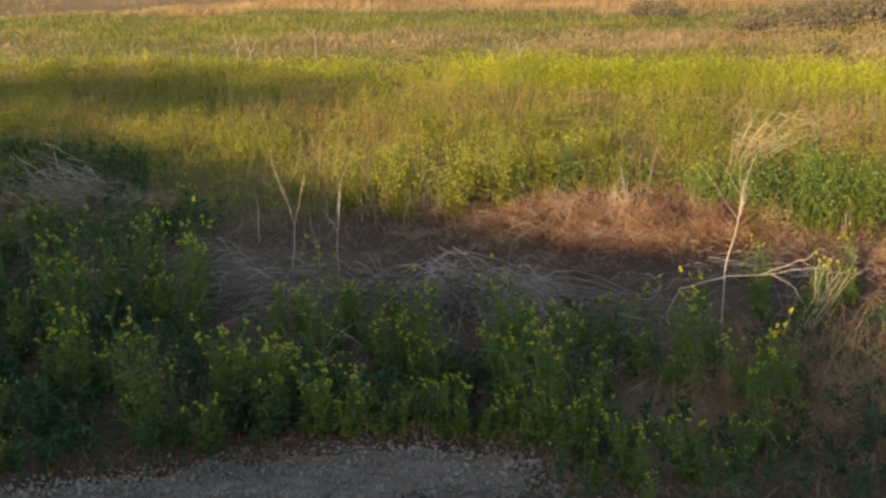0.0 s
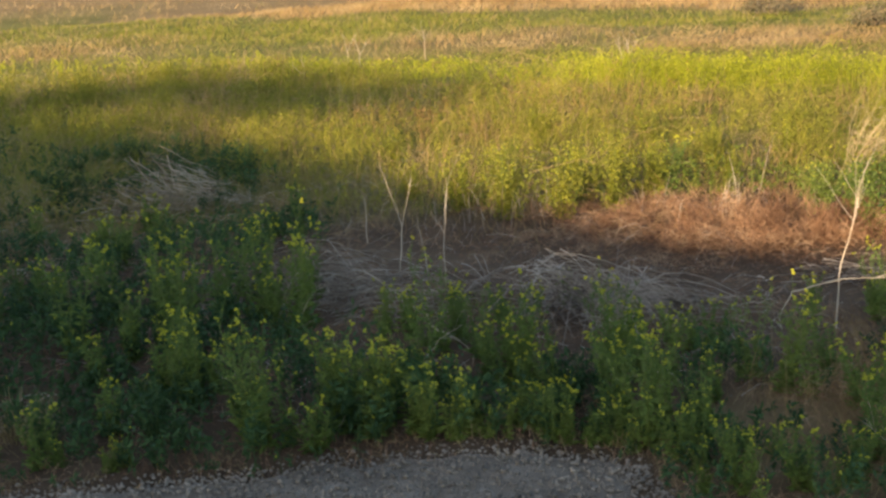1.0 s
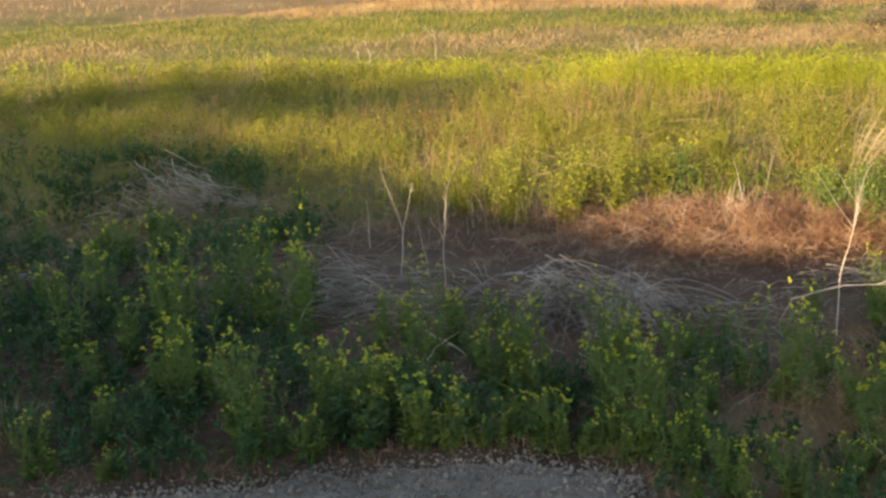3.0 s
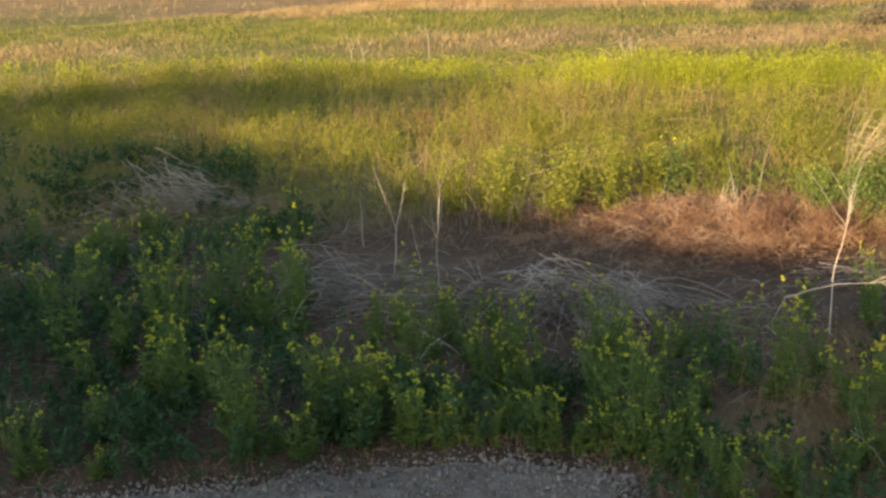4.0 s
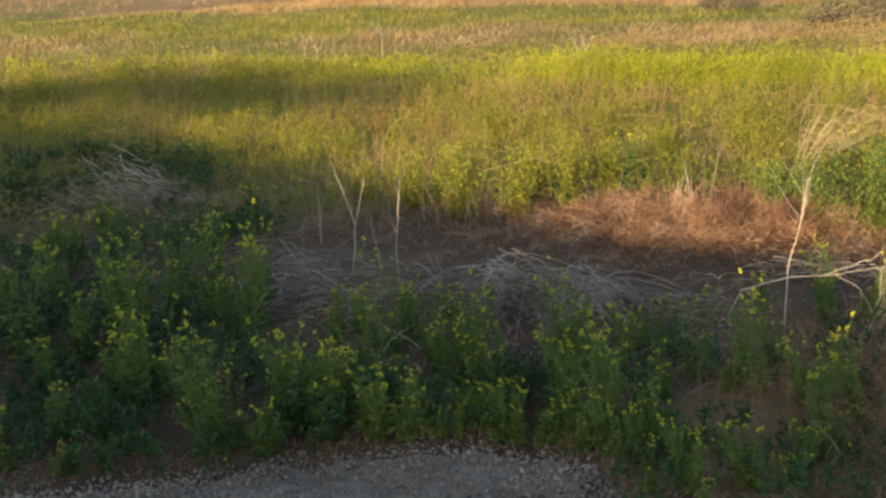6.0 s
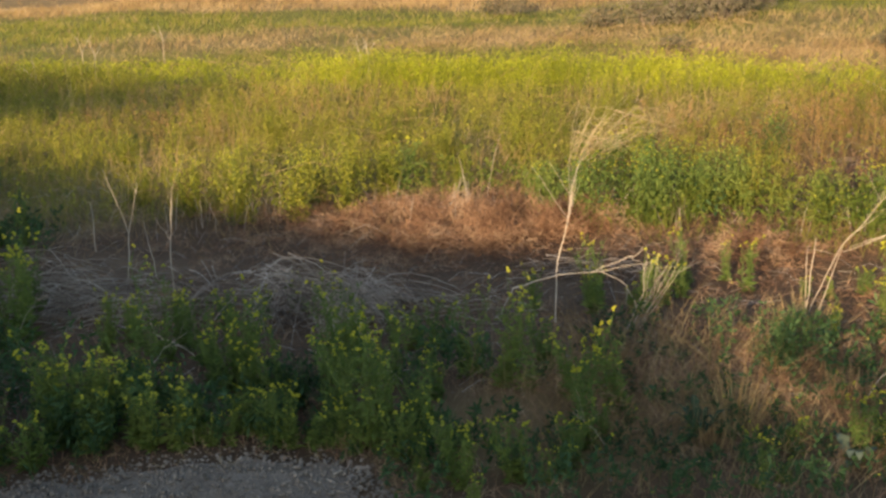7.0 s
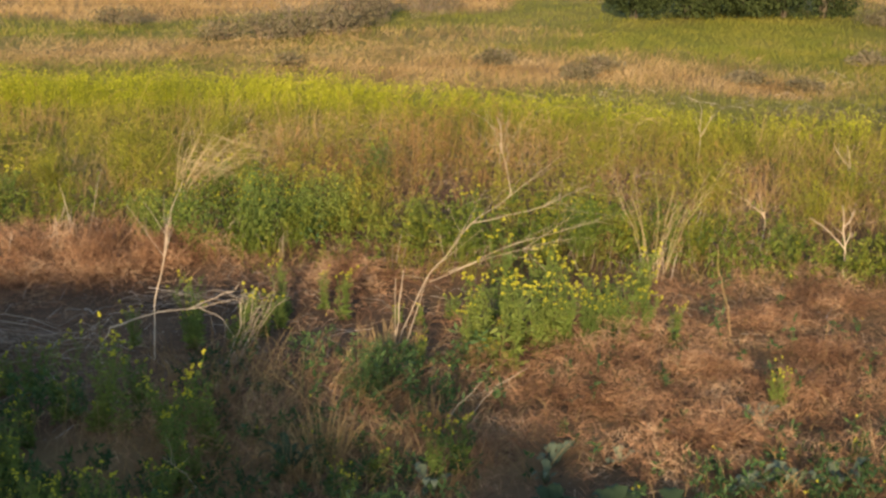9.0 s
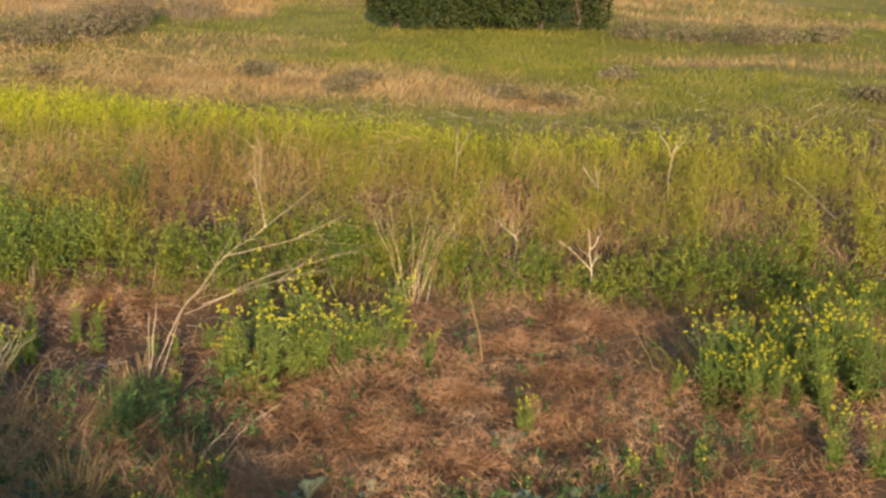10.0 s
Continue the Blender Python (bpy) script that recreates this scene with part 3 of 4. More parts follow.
weeds("fresh_weeds", w_fresh, (60, 44, 0, 0, 0), 0.4, [M_FRESH, M_PETAL], "fresh green leafy weeds", 0.07, 0.5, 6, 18, 0.005)
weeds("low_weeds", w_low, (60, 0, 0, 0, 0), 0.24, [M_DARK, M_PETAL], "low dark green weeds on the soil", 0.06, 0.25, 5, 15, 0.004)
grass("dry_stubble", w_low, (180, 0, 0, 0, 0), 0.15, 0.005, M_TAN, "short dry stubble among low weeds", 0.8)
grass("dead_stems", lambda x, y: np.clip(1 - np.abs(y - np.interp(x, [-4, -2, 0, 3, 5, 9], [17.6, 16.6, 16.6, 16.5, 14.4, 12.2])) / 0.7, 0, 1) * (x > -1.5) * (x < 9.5) * np.clip(vnoise(x, y, 0.5, 3) * 3 - 1, 0, 1), (60, 75, 0, 0, 0), 0.34, 0.006, M_GREY, "grey-tan dead stems standing at the foot of the weeds", 0.4)
# the extra straw around (2.4, 9.5) also brightens half-lit ground by its colour
litter("pale_straw", lambda x, y: 0.8 * w_litter(x, y) + 0.1 * (y < 17) + 0.4 * (y < 10.2) * (x < 1.0) + 1.6 * patch(x, y, 2.4, 9.5, 1.3, 1.5), (90, 50, 0, 0, 0), 0.11, 0.0035, M_TAN, "pale straw strewn over the brown litter", 0.2)
litter("straw_between_weeds", lambda x, y: (y > 16.5) * (x < 12) * (w_bloom(x, y) < 0.4) * np.clip(vnoise(x, y, 1.4, 7) * 1.6 - 0.4, 0, 1), (0, 55, 35, 0, 0), 0.42, 0.0045, M_TAN, "matted dry straw leaning among the weeds", 0.7)


# ---- mustard plants ----
def mustard(seed, h, spread, bloom):
    """One mustard plant about h high: stems, toothed leaves, yellow heads."""
    global rng
    keep, rng = rng, np.random.default_rng(seed)
    root = new("mustard_plant")
    leaf, bloomb, ends = Bag(), Bag(), []
    for s in range(5):
        stems = Bag()
        a = rng.uniform(0, 6.28)
        l = spread * rng.uniform(0.1, 1.0)
        top = np.array([l * math.cos(a), l * math.sin(a), h * rng.uniform(0.72, 1.05)])
        line = bend((0.04 * math.cos(a), 0.04 * math.sin(a), -0.03), top, 6, 0.012)
        tube(stems, line, 0.006, 0.0025, 4)
        ends.append(line[-1])
        for _ in range(6):
            f = rng.uniform(0.3, 0.95)
            b = line[0] + (line[-1] - line[0]) * f
            a2, bl = rng.uniform(0, 6.28), h * rng.uniform(0.12, 0.3)
            e = b + np.array([bl * 0.55 * math.cos(a2), bl * 0.55 * math.sin(a2), bl * 0.85])
            tube(stems, bend(b, e, 3, 0.006), 0.003, 0.0015, 3)
            ends.append(e)
            k = 5
            at = b + (e - b) * rng.uniform(0, 0.8, (k, 1))
            leaf.leaves(at, rng.normal(size=(k, 3)) + [0, 0, 0.4], rng.uniform(0.03, 0.07, k), rng.uniform(0.012, 0.022, k))
        k = 40
        f = rng.beta(1.1, 1.6, (k, 1))
        at = line[0] + (line[-1] - line[0]) * f
        L = (1.1 - f[:, 0]) * rng.uniform(0.08, 0.17, k)
        leaf.leaves(at, rng.normal(size=(k, 3)) * [1, 1, 0.5] + [0, 0, 0.35], L, 0.24 * L)
        part("stem", stems.mesh("stem", [M_STEM]), root)
    ends = np.array(ends)
    ends = ends[np.argsort(-ends[:, 2])][: int(len(ends) * bloom)]
    for _ in range(5):
        bloomb.beads(ends + rng.normal(0, 0.009, ends.shape) + [0, 0, 0.003], rng.uniform(0.009, 0.0135, len(ends)))
    tagged(part("foliage", leaf.mesh("foliage", [M_MUSTARD]), root, "narrow dark green leaves"), kind="stuff")
    tagged(part("blossom", bloomb.mesh("blossom", [M_PETAL]), root, "small bright yellow flower heads"), kind="stuff")
    tagged(root, "green mustard plant with small yellow flowers on bare soil", "mustard plant", "mustard plants at the edge of the field")
    rng = keep
    return root


KINDS = [mustard(11, 0.8, 0.22, 0.28), mustard(12, 0.95, 0.26, 0.2), mustard(13, 0.62, 0.22, 0.3), mustard(14, 0.5, 0.26, 0.18), mustard(15, 0.85, 0.18, 0.28), mustard(16, 0.36, 0.22, 0.08), mustard(17, 0.85, 0.3, 0.32)]
# thickets of mustard: middle, half sizes, how many, largest plant
THICKETS = [(-0.6, 11.2, 0.3, 0.5, 8, 0.9), (0.35, 10.7, 0.4, 0.4, 8, 0.8), (1.0, 11.4, 0.3, 0.3, 3, 0.6), (-0.35, 12.5, 0.3, 0.3, 4, 0.5), (-1.6, 12.0, 0.3, 0.4, 5, 0.65),
            (-0.2, 10.2, 0.5, 0.3, 7, 0.6), (-1.0, 9.75, 0.6, 0.15, 8, 0.45), (0.75, 8.9, 0.2, 0.3, 6, 0.5), (1.6, 8.6, 0.5, 0.3, 6, 0.45),
            (-3.9, 10.9, 0.9, 0.4, 6, 0.9), (-3.1, 10.5, 0.5, 0.3, 3, 0.8), (-2.4, 9.95, 0.35, 0.25, 6, 0.9), (-1.75, 10.0, 0.4, 0.3, 9, 0.95),
            (-1.4, 10.8, 0.5, 0.4, 6, 0.8), (-0.75, 9.85, 0.5, 0.25, 8, 0.55), (-0.2, 9.5, 0.3, 0.2, 5, 0.5), (0.5, 9.6, 0.5, 0.4, 8, 0.75),
            (1.6, 10.3, 0.5, 0.4, 9, 0.82), (2.0, 9.4, 0.45, 0.4, 5, 0.8), (-0.25, 9.62, 0.2, 0.06, 4, 0.34), (0.2, 9.35, 0.2, 0.1, 4, 0.36), (-3.6, 9.55, 0.5, 0.08, 5, 0.3), (1.1, 8.9, 0.5, 0.3, 6, 0.5), (-3.6, 12.1, 0.8, 0.6, 12, 1.0), (-5.2, 13.4, 0.9, 0.7, 9, 0.9),
            (-2.9, 13.0, 0.4, 0.7, 8, 1.0), (-0.8, 11.6, 0.4, 0.4, 5, 0.8), (-4.4, 9.6, 0.3, 0.2, 3, 0.6), (2.9, 12.1, 0.5, 0.5, 6, 0.75), (3.7, 12.6, 0.5, 0.4, 4, 0.7),
            (5.6, 10.5, 0.45, 0.35, 8, 0.98), (5.1, 10.4, 0.6, 0.35, 4, 0.62), (6.2, 10.5, 0.6, 0.35, 4, 0.64), (5.95, 11.1, 0.8, 0.4, 4, 0.95), (6.5, 10.4, 0.4, 0.25, 9, 0.75), (4.9, 11.9, 0.5, 0.3, 4, 0.5), (7.1, 11.2, 0.4, 0.3, 4, 0.6), (9.2, 7.95, 0.5, 0.4, 15, 0.85), (10.0, 7.8, 0.6, 0.5, 18, 0.85), (10.7, 8.3, 0.5, 0.4, 10, 0.8), (9.7, 8.6, 0.6, 0.3, 7, 0.75),
            (6.95, 8.3, 0.1, 0.1, 2, 0.7), (7.5, 7.2, 0.5, 0.2, 5, 0.4), (3.2, 8.2, 0.7, 0.4, 6, 0.45), (9.0, 6.4, 0.4, 0.2, 4, 0.7), (6.8, 13.6, 0.9, 0.4, 6, 0.7), (0.4, 17.4, 1.3, 0.4, 5, 0.62),
            (3.4, 16.9, 1.2, 0.4, 3, 0.6), (-5.5, 16.5, 0.9, 0.8, 8, 0.8), (-3.2, 16.4, 0.5, 0.6, 4, 0.7)]
for cx, cy, rx, ry, count, top in THICKETS:
    for c in range(count):
        x, y = cx + rx * random.gauss(0, 0.6), cy + ry * random.gauss(0, 0.6)
        if x < 0.5 and y < float(gravel_rim(np.array([x]))[0]) + 0.1:
            y = float(gravel_rim(np.array([x]))[0]) + 0.12
        src = random.choice(KINDS[3:6] if cy > 15 else [KINDS[0], KINDS[4], KINDS[6]] if cx > 5 and top > 0.6 else KINDS[:5] if top > 0.6 else KINDS[2:6])
        ob = copy_thing(src, pose(x, y, float(ground_z(x, y)), random.uniform(-11, 11), random.uniform(-11, 11), random.uniform(0, 360)))
        s = top * random.uniform(0.55, 1.12) / (0.62 if cy > 15 else 0.9 if top > 0.6 else 0.7)
        ob.scale = (s, s, s)
for ob in KINDS:
    for c in list(ob.children):
        bpy.data.objects.remove(c)
    bpy.data.objects.remove(ob)


# ---- leafy weed bushes in the field ----
def weed_bush(seed, mat, petals, label):
    """A dense weed about 0.8 m high: many leaning shoots, small leaves all the way up, a ragged top."""
    global rng
    keep, rng = rng, np.random.default_rng(seed)
    root = new("weed_bush")
    leaf, heads = Bag(), []
    for c in range(16):
        a, l = rng.uniform(0, 6.28), 0.42 * math.sqrt(rng.random())
        top = np.array([l * math.cos(a), l * math.sin(a), 0.8 * rng.uniform(0.7, 1.08) * (1.05 - 0.9 * l * l)])
        line = bend((0.25 * l * math.cos(a), 0.25 * l * math.sin(a), -0.03), top, 5, 0.02)
        stem = Bag()
        tube(stem, line, 0.0055, 0.002, 3)
        part("stem", stem.mesh("stem", [M_STEM]), root)
        k = 85
        f = rng.beta(1.5, 1.2, (k, 1))
        at = line[0] + (line[-1] - line[0]) * f + rng.normal(0, 0.045, (k, 3))
        at[:, 2] = np.maximum(at[:, 2], 0.02)
        L = rng.uniform(0.03, 0.075, k) * (1.25 - 0.5 * f[:, 0])
        leaf.leaves(at, rng.normal(size=(k, 3)) + [0, 0, 0.5], L, 0.36 * L)
        heads.append(line[-1] + rng.normal(0, 0.04, (3, 3)))
    tagged(part("foliage", leaf.mesh("foliage", [mat]), root), kind="stuff")
    if petals:
        b = Bag()
        b.beads(np.concatenate(heads), 0.011)
        tagged(part("blossom", b.mesh("blossom", [M_PETAL]), root, "small yellow flower heads"), kind="stuff")
    rng = keep
    return tagged(root, label, "weed", "leafy weed bushes")


BUSHES = [(weed_bush(31, M_YELLOWWEED, True, "yellow-green leafy weed bush with sparse yellow flowers"),
           [(-1.0, 17.3, 1.0), (-0.4, 16.7, 1.0), (0.3, 16.6, 1.05), (0.95, 16.9, 0.95), (-0.5, 17.7, 0.95), (0.6, 17.7, 1.0), (1.5, 17.5, 0.9), (2.4, 17.3, 0.7), (-1.7, 18.3, 0.7), (-0.2, 18.8, 0.9), (1.2, 18.9, 0.85), (2.6, 19.0, 0.8), (3.5, 18.6, 0.8), (3.9, 20.2, 0.8), (1.9, 20.6, 0.8), (5.2, 18.4, 0.8), (-2.0, 20.4, 0.75), (0.2, 21.2, 0.8), (5.6, 20.8, 0.8), (12.0, 13.6, 0.8), (13.2, 13.0, 0.8), (11.2, 13.2, 0.7), (10.4, 14.4, 0.75), (7.35, 13.2, 0.75), (8.3, 13.05, 0.7), (8.9, 12.5, 0.6), (12.6, 12.2, 0.7), (15.2, 11.6, 0.8), (13.4, 11.1, 0.9), (14.1, 10.6, 1.0), (14.9, 10.3, 0.9)]),
          (weed_bush(32, M_MUSTARD, True, "green leafy weed bush at the edge of brown litter"),
           [(3.6, 15.1, 1.0), (4.3, 14.9, 1.05), (5.0, 15.2, 0.95), (5.5, 15.3, 0.9), (4.7, 16.0, 1.0), (3.2, 15.9, 0.8), (6.7, 17.2, 0.9), (7.8, 13.2, 0.8), (9.7, 11.9, 0.6), (6.2, 14.4, 0.7), (11.5, 10.7, 0.5), (12.3, 10.2, 0.5)]),
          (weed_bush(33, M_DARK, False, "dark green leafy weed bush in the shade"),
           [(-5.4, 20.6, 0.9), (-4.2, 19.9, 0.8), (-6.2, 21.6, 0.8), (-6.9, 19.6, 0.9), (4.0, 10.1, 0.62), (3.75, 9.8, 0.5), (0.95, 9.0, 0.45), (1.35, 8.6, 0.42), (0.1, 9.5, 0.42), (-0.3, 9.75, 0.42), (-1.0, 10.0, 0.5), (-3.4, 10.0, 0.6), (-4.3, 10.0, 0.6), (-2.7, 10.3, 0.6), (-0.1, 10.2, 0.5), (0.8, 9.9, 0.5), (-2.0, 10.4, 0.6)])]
for src, spots in BUSHES:
    for x, y, size in spots:
        ob = copy_thing(src, pose(x, y, float(ground_z(x, y)), random.uniform(-6, 6), random.uniform(-6, 6), random.uniform(0, 360)))
        ob.scale = (size, size, size)
    for c in list(src.children):
        bpy.data.objects.remove(c)
    bpy.data.objects.remove(src)


# ---- dead stalks and branches ----
def frame_at(x, y):
    """Across, up and away axes at a spot, as seen from the deck."""
    d = np.array([x + 0.3, y + 0.4, 0.0])
    d /= np.linalg.norm(d)
    return np.array([x, y, float(ground_z(x, y))]), np.array([d[1], -d[0], 0.0]), d


def stalk(name, x, y, lines, label, r=0.009, mat=None, twigs=0, twig=0.25, category="dead stalk"):
    """A dead plant: lines of (across, up, away) points in metres, the first one the stem, with fine twigs at the ends."""
    p0, ax, aw = frame_at(x, y)
    root = new(name)
    root.location = p0
    fine = Bag()
    for k, line in enumerate(lines):
        pts = [ax * q[0] + aw * (q[2] if len(q) > 2 else 0) + np.array([0, 0, q[1]]) for q in line]
        full = np.concatenate([bend(pts[c], pts[c + 1], 6, 0.008)[(1 if c else 0):] for c in range(len(pts) - 1)])
        b = Bag()
        r0 = 0.62 * r if k == 0 else 0.42 * r
        tube(b, full, r0, 0.35 * r0, 5)
        for _ in range(twigs):
            f = rng.integers(len(full) // 2, len(full))
            way = full[f] - full[f - 1]
            way = way / np.linalg.norm(way) + rng.normal(0, 0.45, 3)
            tube(fine, bend(full[f], full[f] + way * twig * rng.uniform(0.4, 1.1), 4, 0.01), 0.4 * r0, 0.15 * r0, 3)
        part("stem" if k == 0 else "branch", b.mesh("stem", [mat or M_STICK]), root)
    if fine.n:
        tagged(part("fine_twig", fine.mesh("fine_twig", [mat or M_STICK]), root), kind="stuff")
    return tagged(root, label, category)


stalk("dead_stalk", -1.14, 13.3, [[(0, -0.03), (0.01, 0.54), (0.08, 1.15)]], "bleached upright dead stalk with fine twigs", 0.009, None, 9, 0.3)
stalk("dead_stalk", -2.12, 15.9, [[(0, -0.03), (0.0, 0.58)]], "short pale broken stalk standing in dry grass", 0.011)
stalk("dead_stalk", -1.67, 14.5, [[(0, -0.03), (0.06, 0.5), (-0.11, 1.12)], [(0.06, 0.5), (0.2, 1.05)]], "pale forked dead stalk", 0.01, None, 4, 0.2)
stalk("dead_stalk", -1.35, 14.4, [[(0, -0.03), (-0.08, 0.55)]], "thin pale dead stalk", 0.007, None, 3, 0.15)
stalk("dead_stalk", 2.4, 11.75, [[(0, -0.03), (0.02, 0.5), (0.14, 1.0), (0.2, 1.35)]], "white upright dead stalk with fine twigs", 0.012, None, 10, 0.35)
stalk("fallen_branch", 2.42, 11.7, [[(-0.42, 0.36), (0.02, 0.48), (0.4, 0.5), (0.72, 0.56)], [(0.3, 0.49), (0.62, 0.62), (0.78, 0.7)], [(0.4, 0.5), (0.62, 0.36), (0.7, 0.2)], [(-0.42, 0.36), (-0.5, 0.2), (-0.52, -0.02)], [(0.7, 0.2), (0.72, -0.02)]], "grey forked dead branch lying across weeds", 0.012, None, 2, 0.15, "branch")
stalk("fallen_twig", -1.07, 11.6, [[(-0.2, 0.36), (-0.17, 0.24), (0.0, 0.14), (0.16, -0.02)], [(0.0, 0.14), (-0.06, -0.02)]], "white curved dead twig on dark soil", 0.019, None, 0, 0.1, "branch")
b0 = stalk("dead_stalk_bundle", 3.0, 11.3, [[(0.02 * c, -0.03), (0.2 + 0.03 * c, 0.35), (0.32 + 0.07 * c, 0.62 + 0.05 * (c % 3))] for c in range(-3, 4)], "leaning bundle of pale straw stalks", 0.007, None, 3, 0.2)
arc_lines = []
for c in range(24):
    l, hh = random.uniform(0.1, 1.3), random.uniform(0.6, 1.2)
    arc_lines.append([(random.uniform(-0.1, 0.1), 0), (0.35 * l, 0.6 * hh, random.uniform(-0.2, 0.2)), (0.75 * l, hh, random.uniform(-0.3, 0.3)), (l + 0.12, hh * random.uniform(0.85, 1.0), random.uniform(-0.3, 0.3))])
stalk("arching_dry_grass", 3.85, 17.1, arc_lines, "tall arching clump of pale dry grass", 0.008, M_DRYSTEM, 9, 0.4)
stalk("dead_stalk", 4.55, 11.1, [[(0, -0.03), (0.1, 0.8)], [(0.02, 0), (0.03, 0.72)], [(0.1, 0), (0.34, 0.75)]], "three pale broken stalks standing together", 0.011)
stalk("leaning_dead_branch", 4.66, 11.3, [[(0, -0.03), (0.14, 0.3), (0.32, 0.7), (0.72, 1.2), (1.28, 1.62)], [(0.32, 0.62), (0.9, 0.86), (1.7, 1.05)], [(0.72, 1.2), (1.4, 1.36), (1.8, 1.55)], [(0.5, 0.72), (1.1, 0.98), (1.9, 1.22)], [(1.1, 1.48), (1.05, 1.75), (1.0, 1.95)]], "long leaning bleached branch with drooping sprays", 0.0075, None, 14, 0.45, "branch")
fan_lines = []
for c in range(16):
    l, hh, dd = random.uniform(-0.75, 0.75), random.uniform(0.75, 1.45), random.uniform(-0.3, 0.3)
    fan_lines.append([(0.12 * l, -0.03), (0.4 * l + random.uniform(-0.05, 0.05), 0.5 * hh, 0.4 * dd), (l, hh, dd)])
stalk("dead_stalk_clump", 8.09, 12.1, fan_lines, "upright spray of thin pale yellow dead stalks", 0.0066, M_DRYSTEM, 4, 0.3)
stalk("dead_shrub", 10.05, 11.25, [[(0, -0.05), (-0.02, 0.4), (-0.08, 0.85)], [(-0.02, 0.35), (-0.22, 0.55), (-0.42, 0.68)], [(-0.02, 0.4), (0.05, 0.55)], [(-0.05, 0.6), (0.06, 0.8)]], "white bare dead shrub in green weeds", 0.016, None, 3, 0.15, "shrub")
stalk("dead_stalk", 7.71, 10.1, [[(0, -0.03), (-0.1, 0.5), (-0.17, 0.92)]], "thin yellow dead stalk", 0.008, M_TAN, 2, 0.1)
stalk("leaning_stalk", 8.9, 8.5, [[(0.15, 0.0), (-0.25, 0.22), (-0.55, 0.75)], [(-0.25, 0.22), (0.3, 0.02)]], "leaning tan dead stalk over brown litter", 0.008, M_TAN, 3, 0.25)
stalk("dead_stalk", 13.97, 14.3, [[(0, -0.03), (0.0, 0.6), (0.06, 0.95)], [(0.0, 0.75), (-0.2, 1.1)], [(0.02, 0.8), (0.2, 1.05)]], "pale forked dead stalk", 0.013, None, 3, 0.15)
stalk("leaning_stalk", 15.4, 12.4, [[(0.05, 0), (-0.58, 0.5)]], "pale dead stalk leaning in weeds", 0.012, None, 2, 0.2)
stalk("leaning_stalk", 11.0, 8.3, [[(0.3, 0), (-0.2, 0.28), (-0.5, 0.42)], [(-0.2, 0.28), (-0.42, 0.55)]], "pale dead stalk leaning over mustard", 0.01, None, 4, 0.3)
for x, y, l, h in ((-2.75, 12.2, 0.3, 0.62), (-2.6, 12.1, 0.42, 0.5), (-4.9, 10.5, 0.12, 0.55), (-5.0, 10.6, -0.2, 0.5), (-4.2, 14.0, 0.5, 0.4), (-5.6, 17.2, 0.35, 0.9), (2.1, 8.7, -0.3, 0.35), (-1.35, 11.4, 0.4, 0.3), (4.1, 9.0, 0.35, 0.5), (4.5, 9.3, 0.5, 0.45), (0.3, 11.0, 0.35, 0.3)):
    stalk("leaning_stalk", x, y, [[(0, -0.02), (0.45 * l, 0.6 * h), (l, h)]], "thin pale dead stalk among green weeds", 0.006, None, 3, 0.2)
for x, y, h in ((2.38, 27.9, 0.85), (2.2, 27.7, 0.9), (-3.6, 31.5, 0.9), (-3.3, 31.2, 0.85), (-1.9, 33.5, 0.9), (-4.4, 29.5, 0.6), (8.9, 17.7, 0.7), (11.6, 16.5, 0.9), (9.9, 12.6, 0.6), (12.4, 14.1, 0.8)):
    stalk("dead_stalk", x, y, [[(0, -0.03), (0.03, 0.6 * h), (random.uniform(-0.1, 0.1), h)], [(0.03, 0.6 * h), (random.choice((-0.2, 0.2)), 0.95 * h)]], "pale thin dead stalk in the field", 0.011, None, 4, 0.25)
stalk("dark_twig_bush", -5.4, 33.0, [[(0, 0), (0.1 * c, 0.5), (0.22 * c, 0.8)] for c in range(-3, 4)], "small bare dark twig bush", 0.014, M_DARKWOOD, 5, 0.3, "bush")


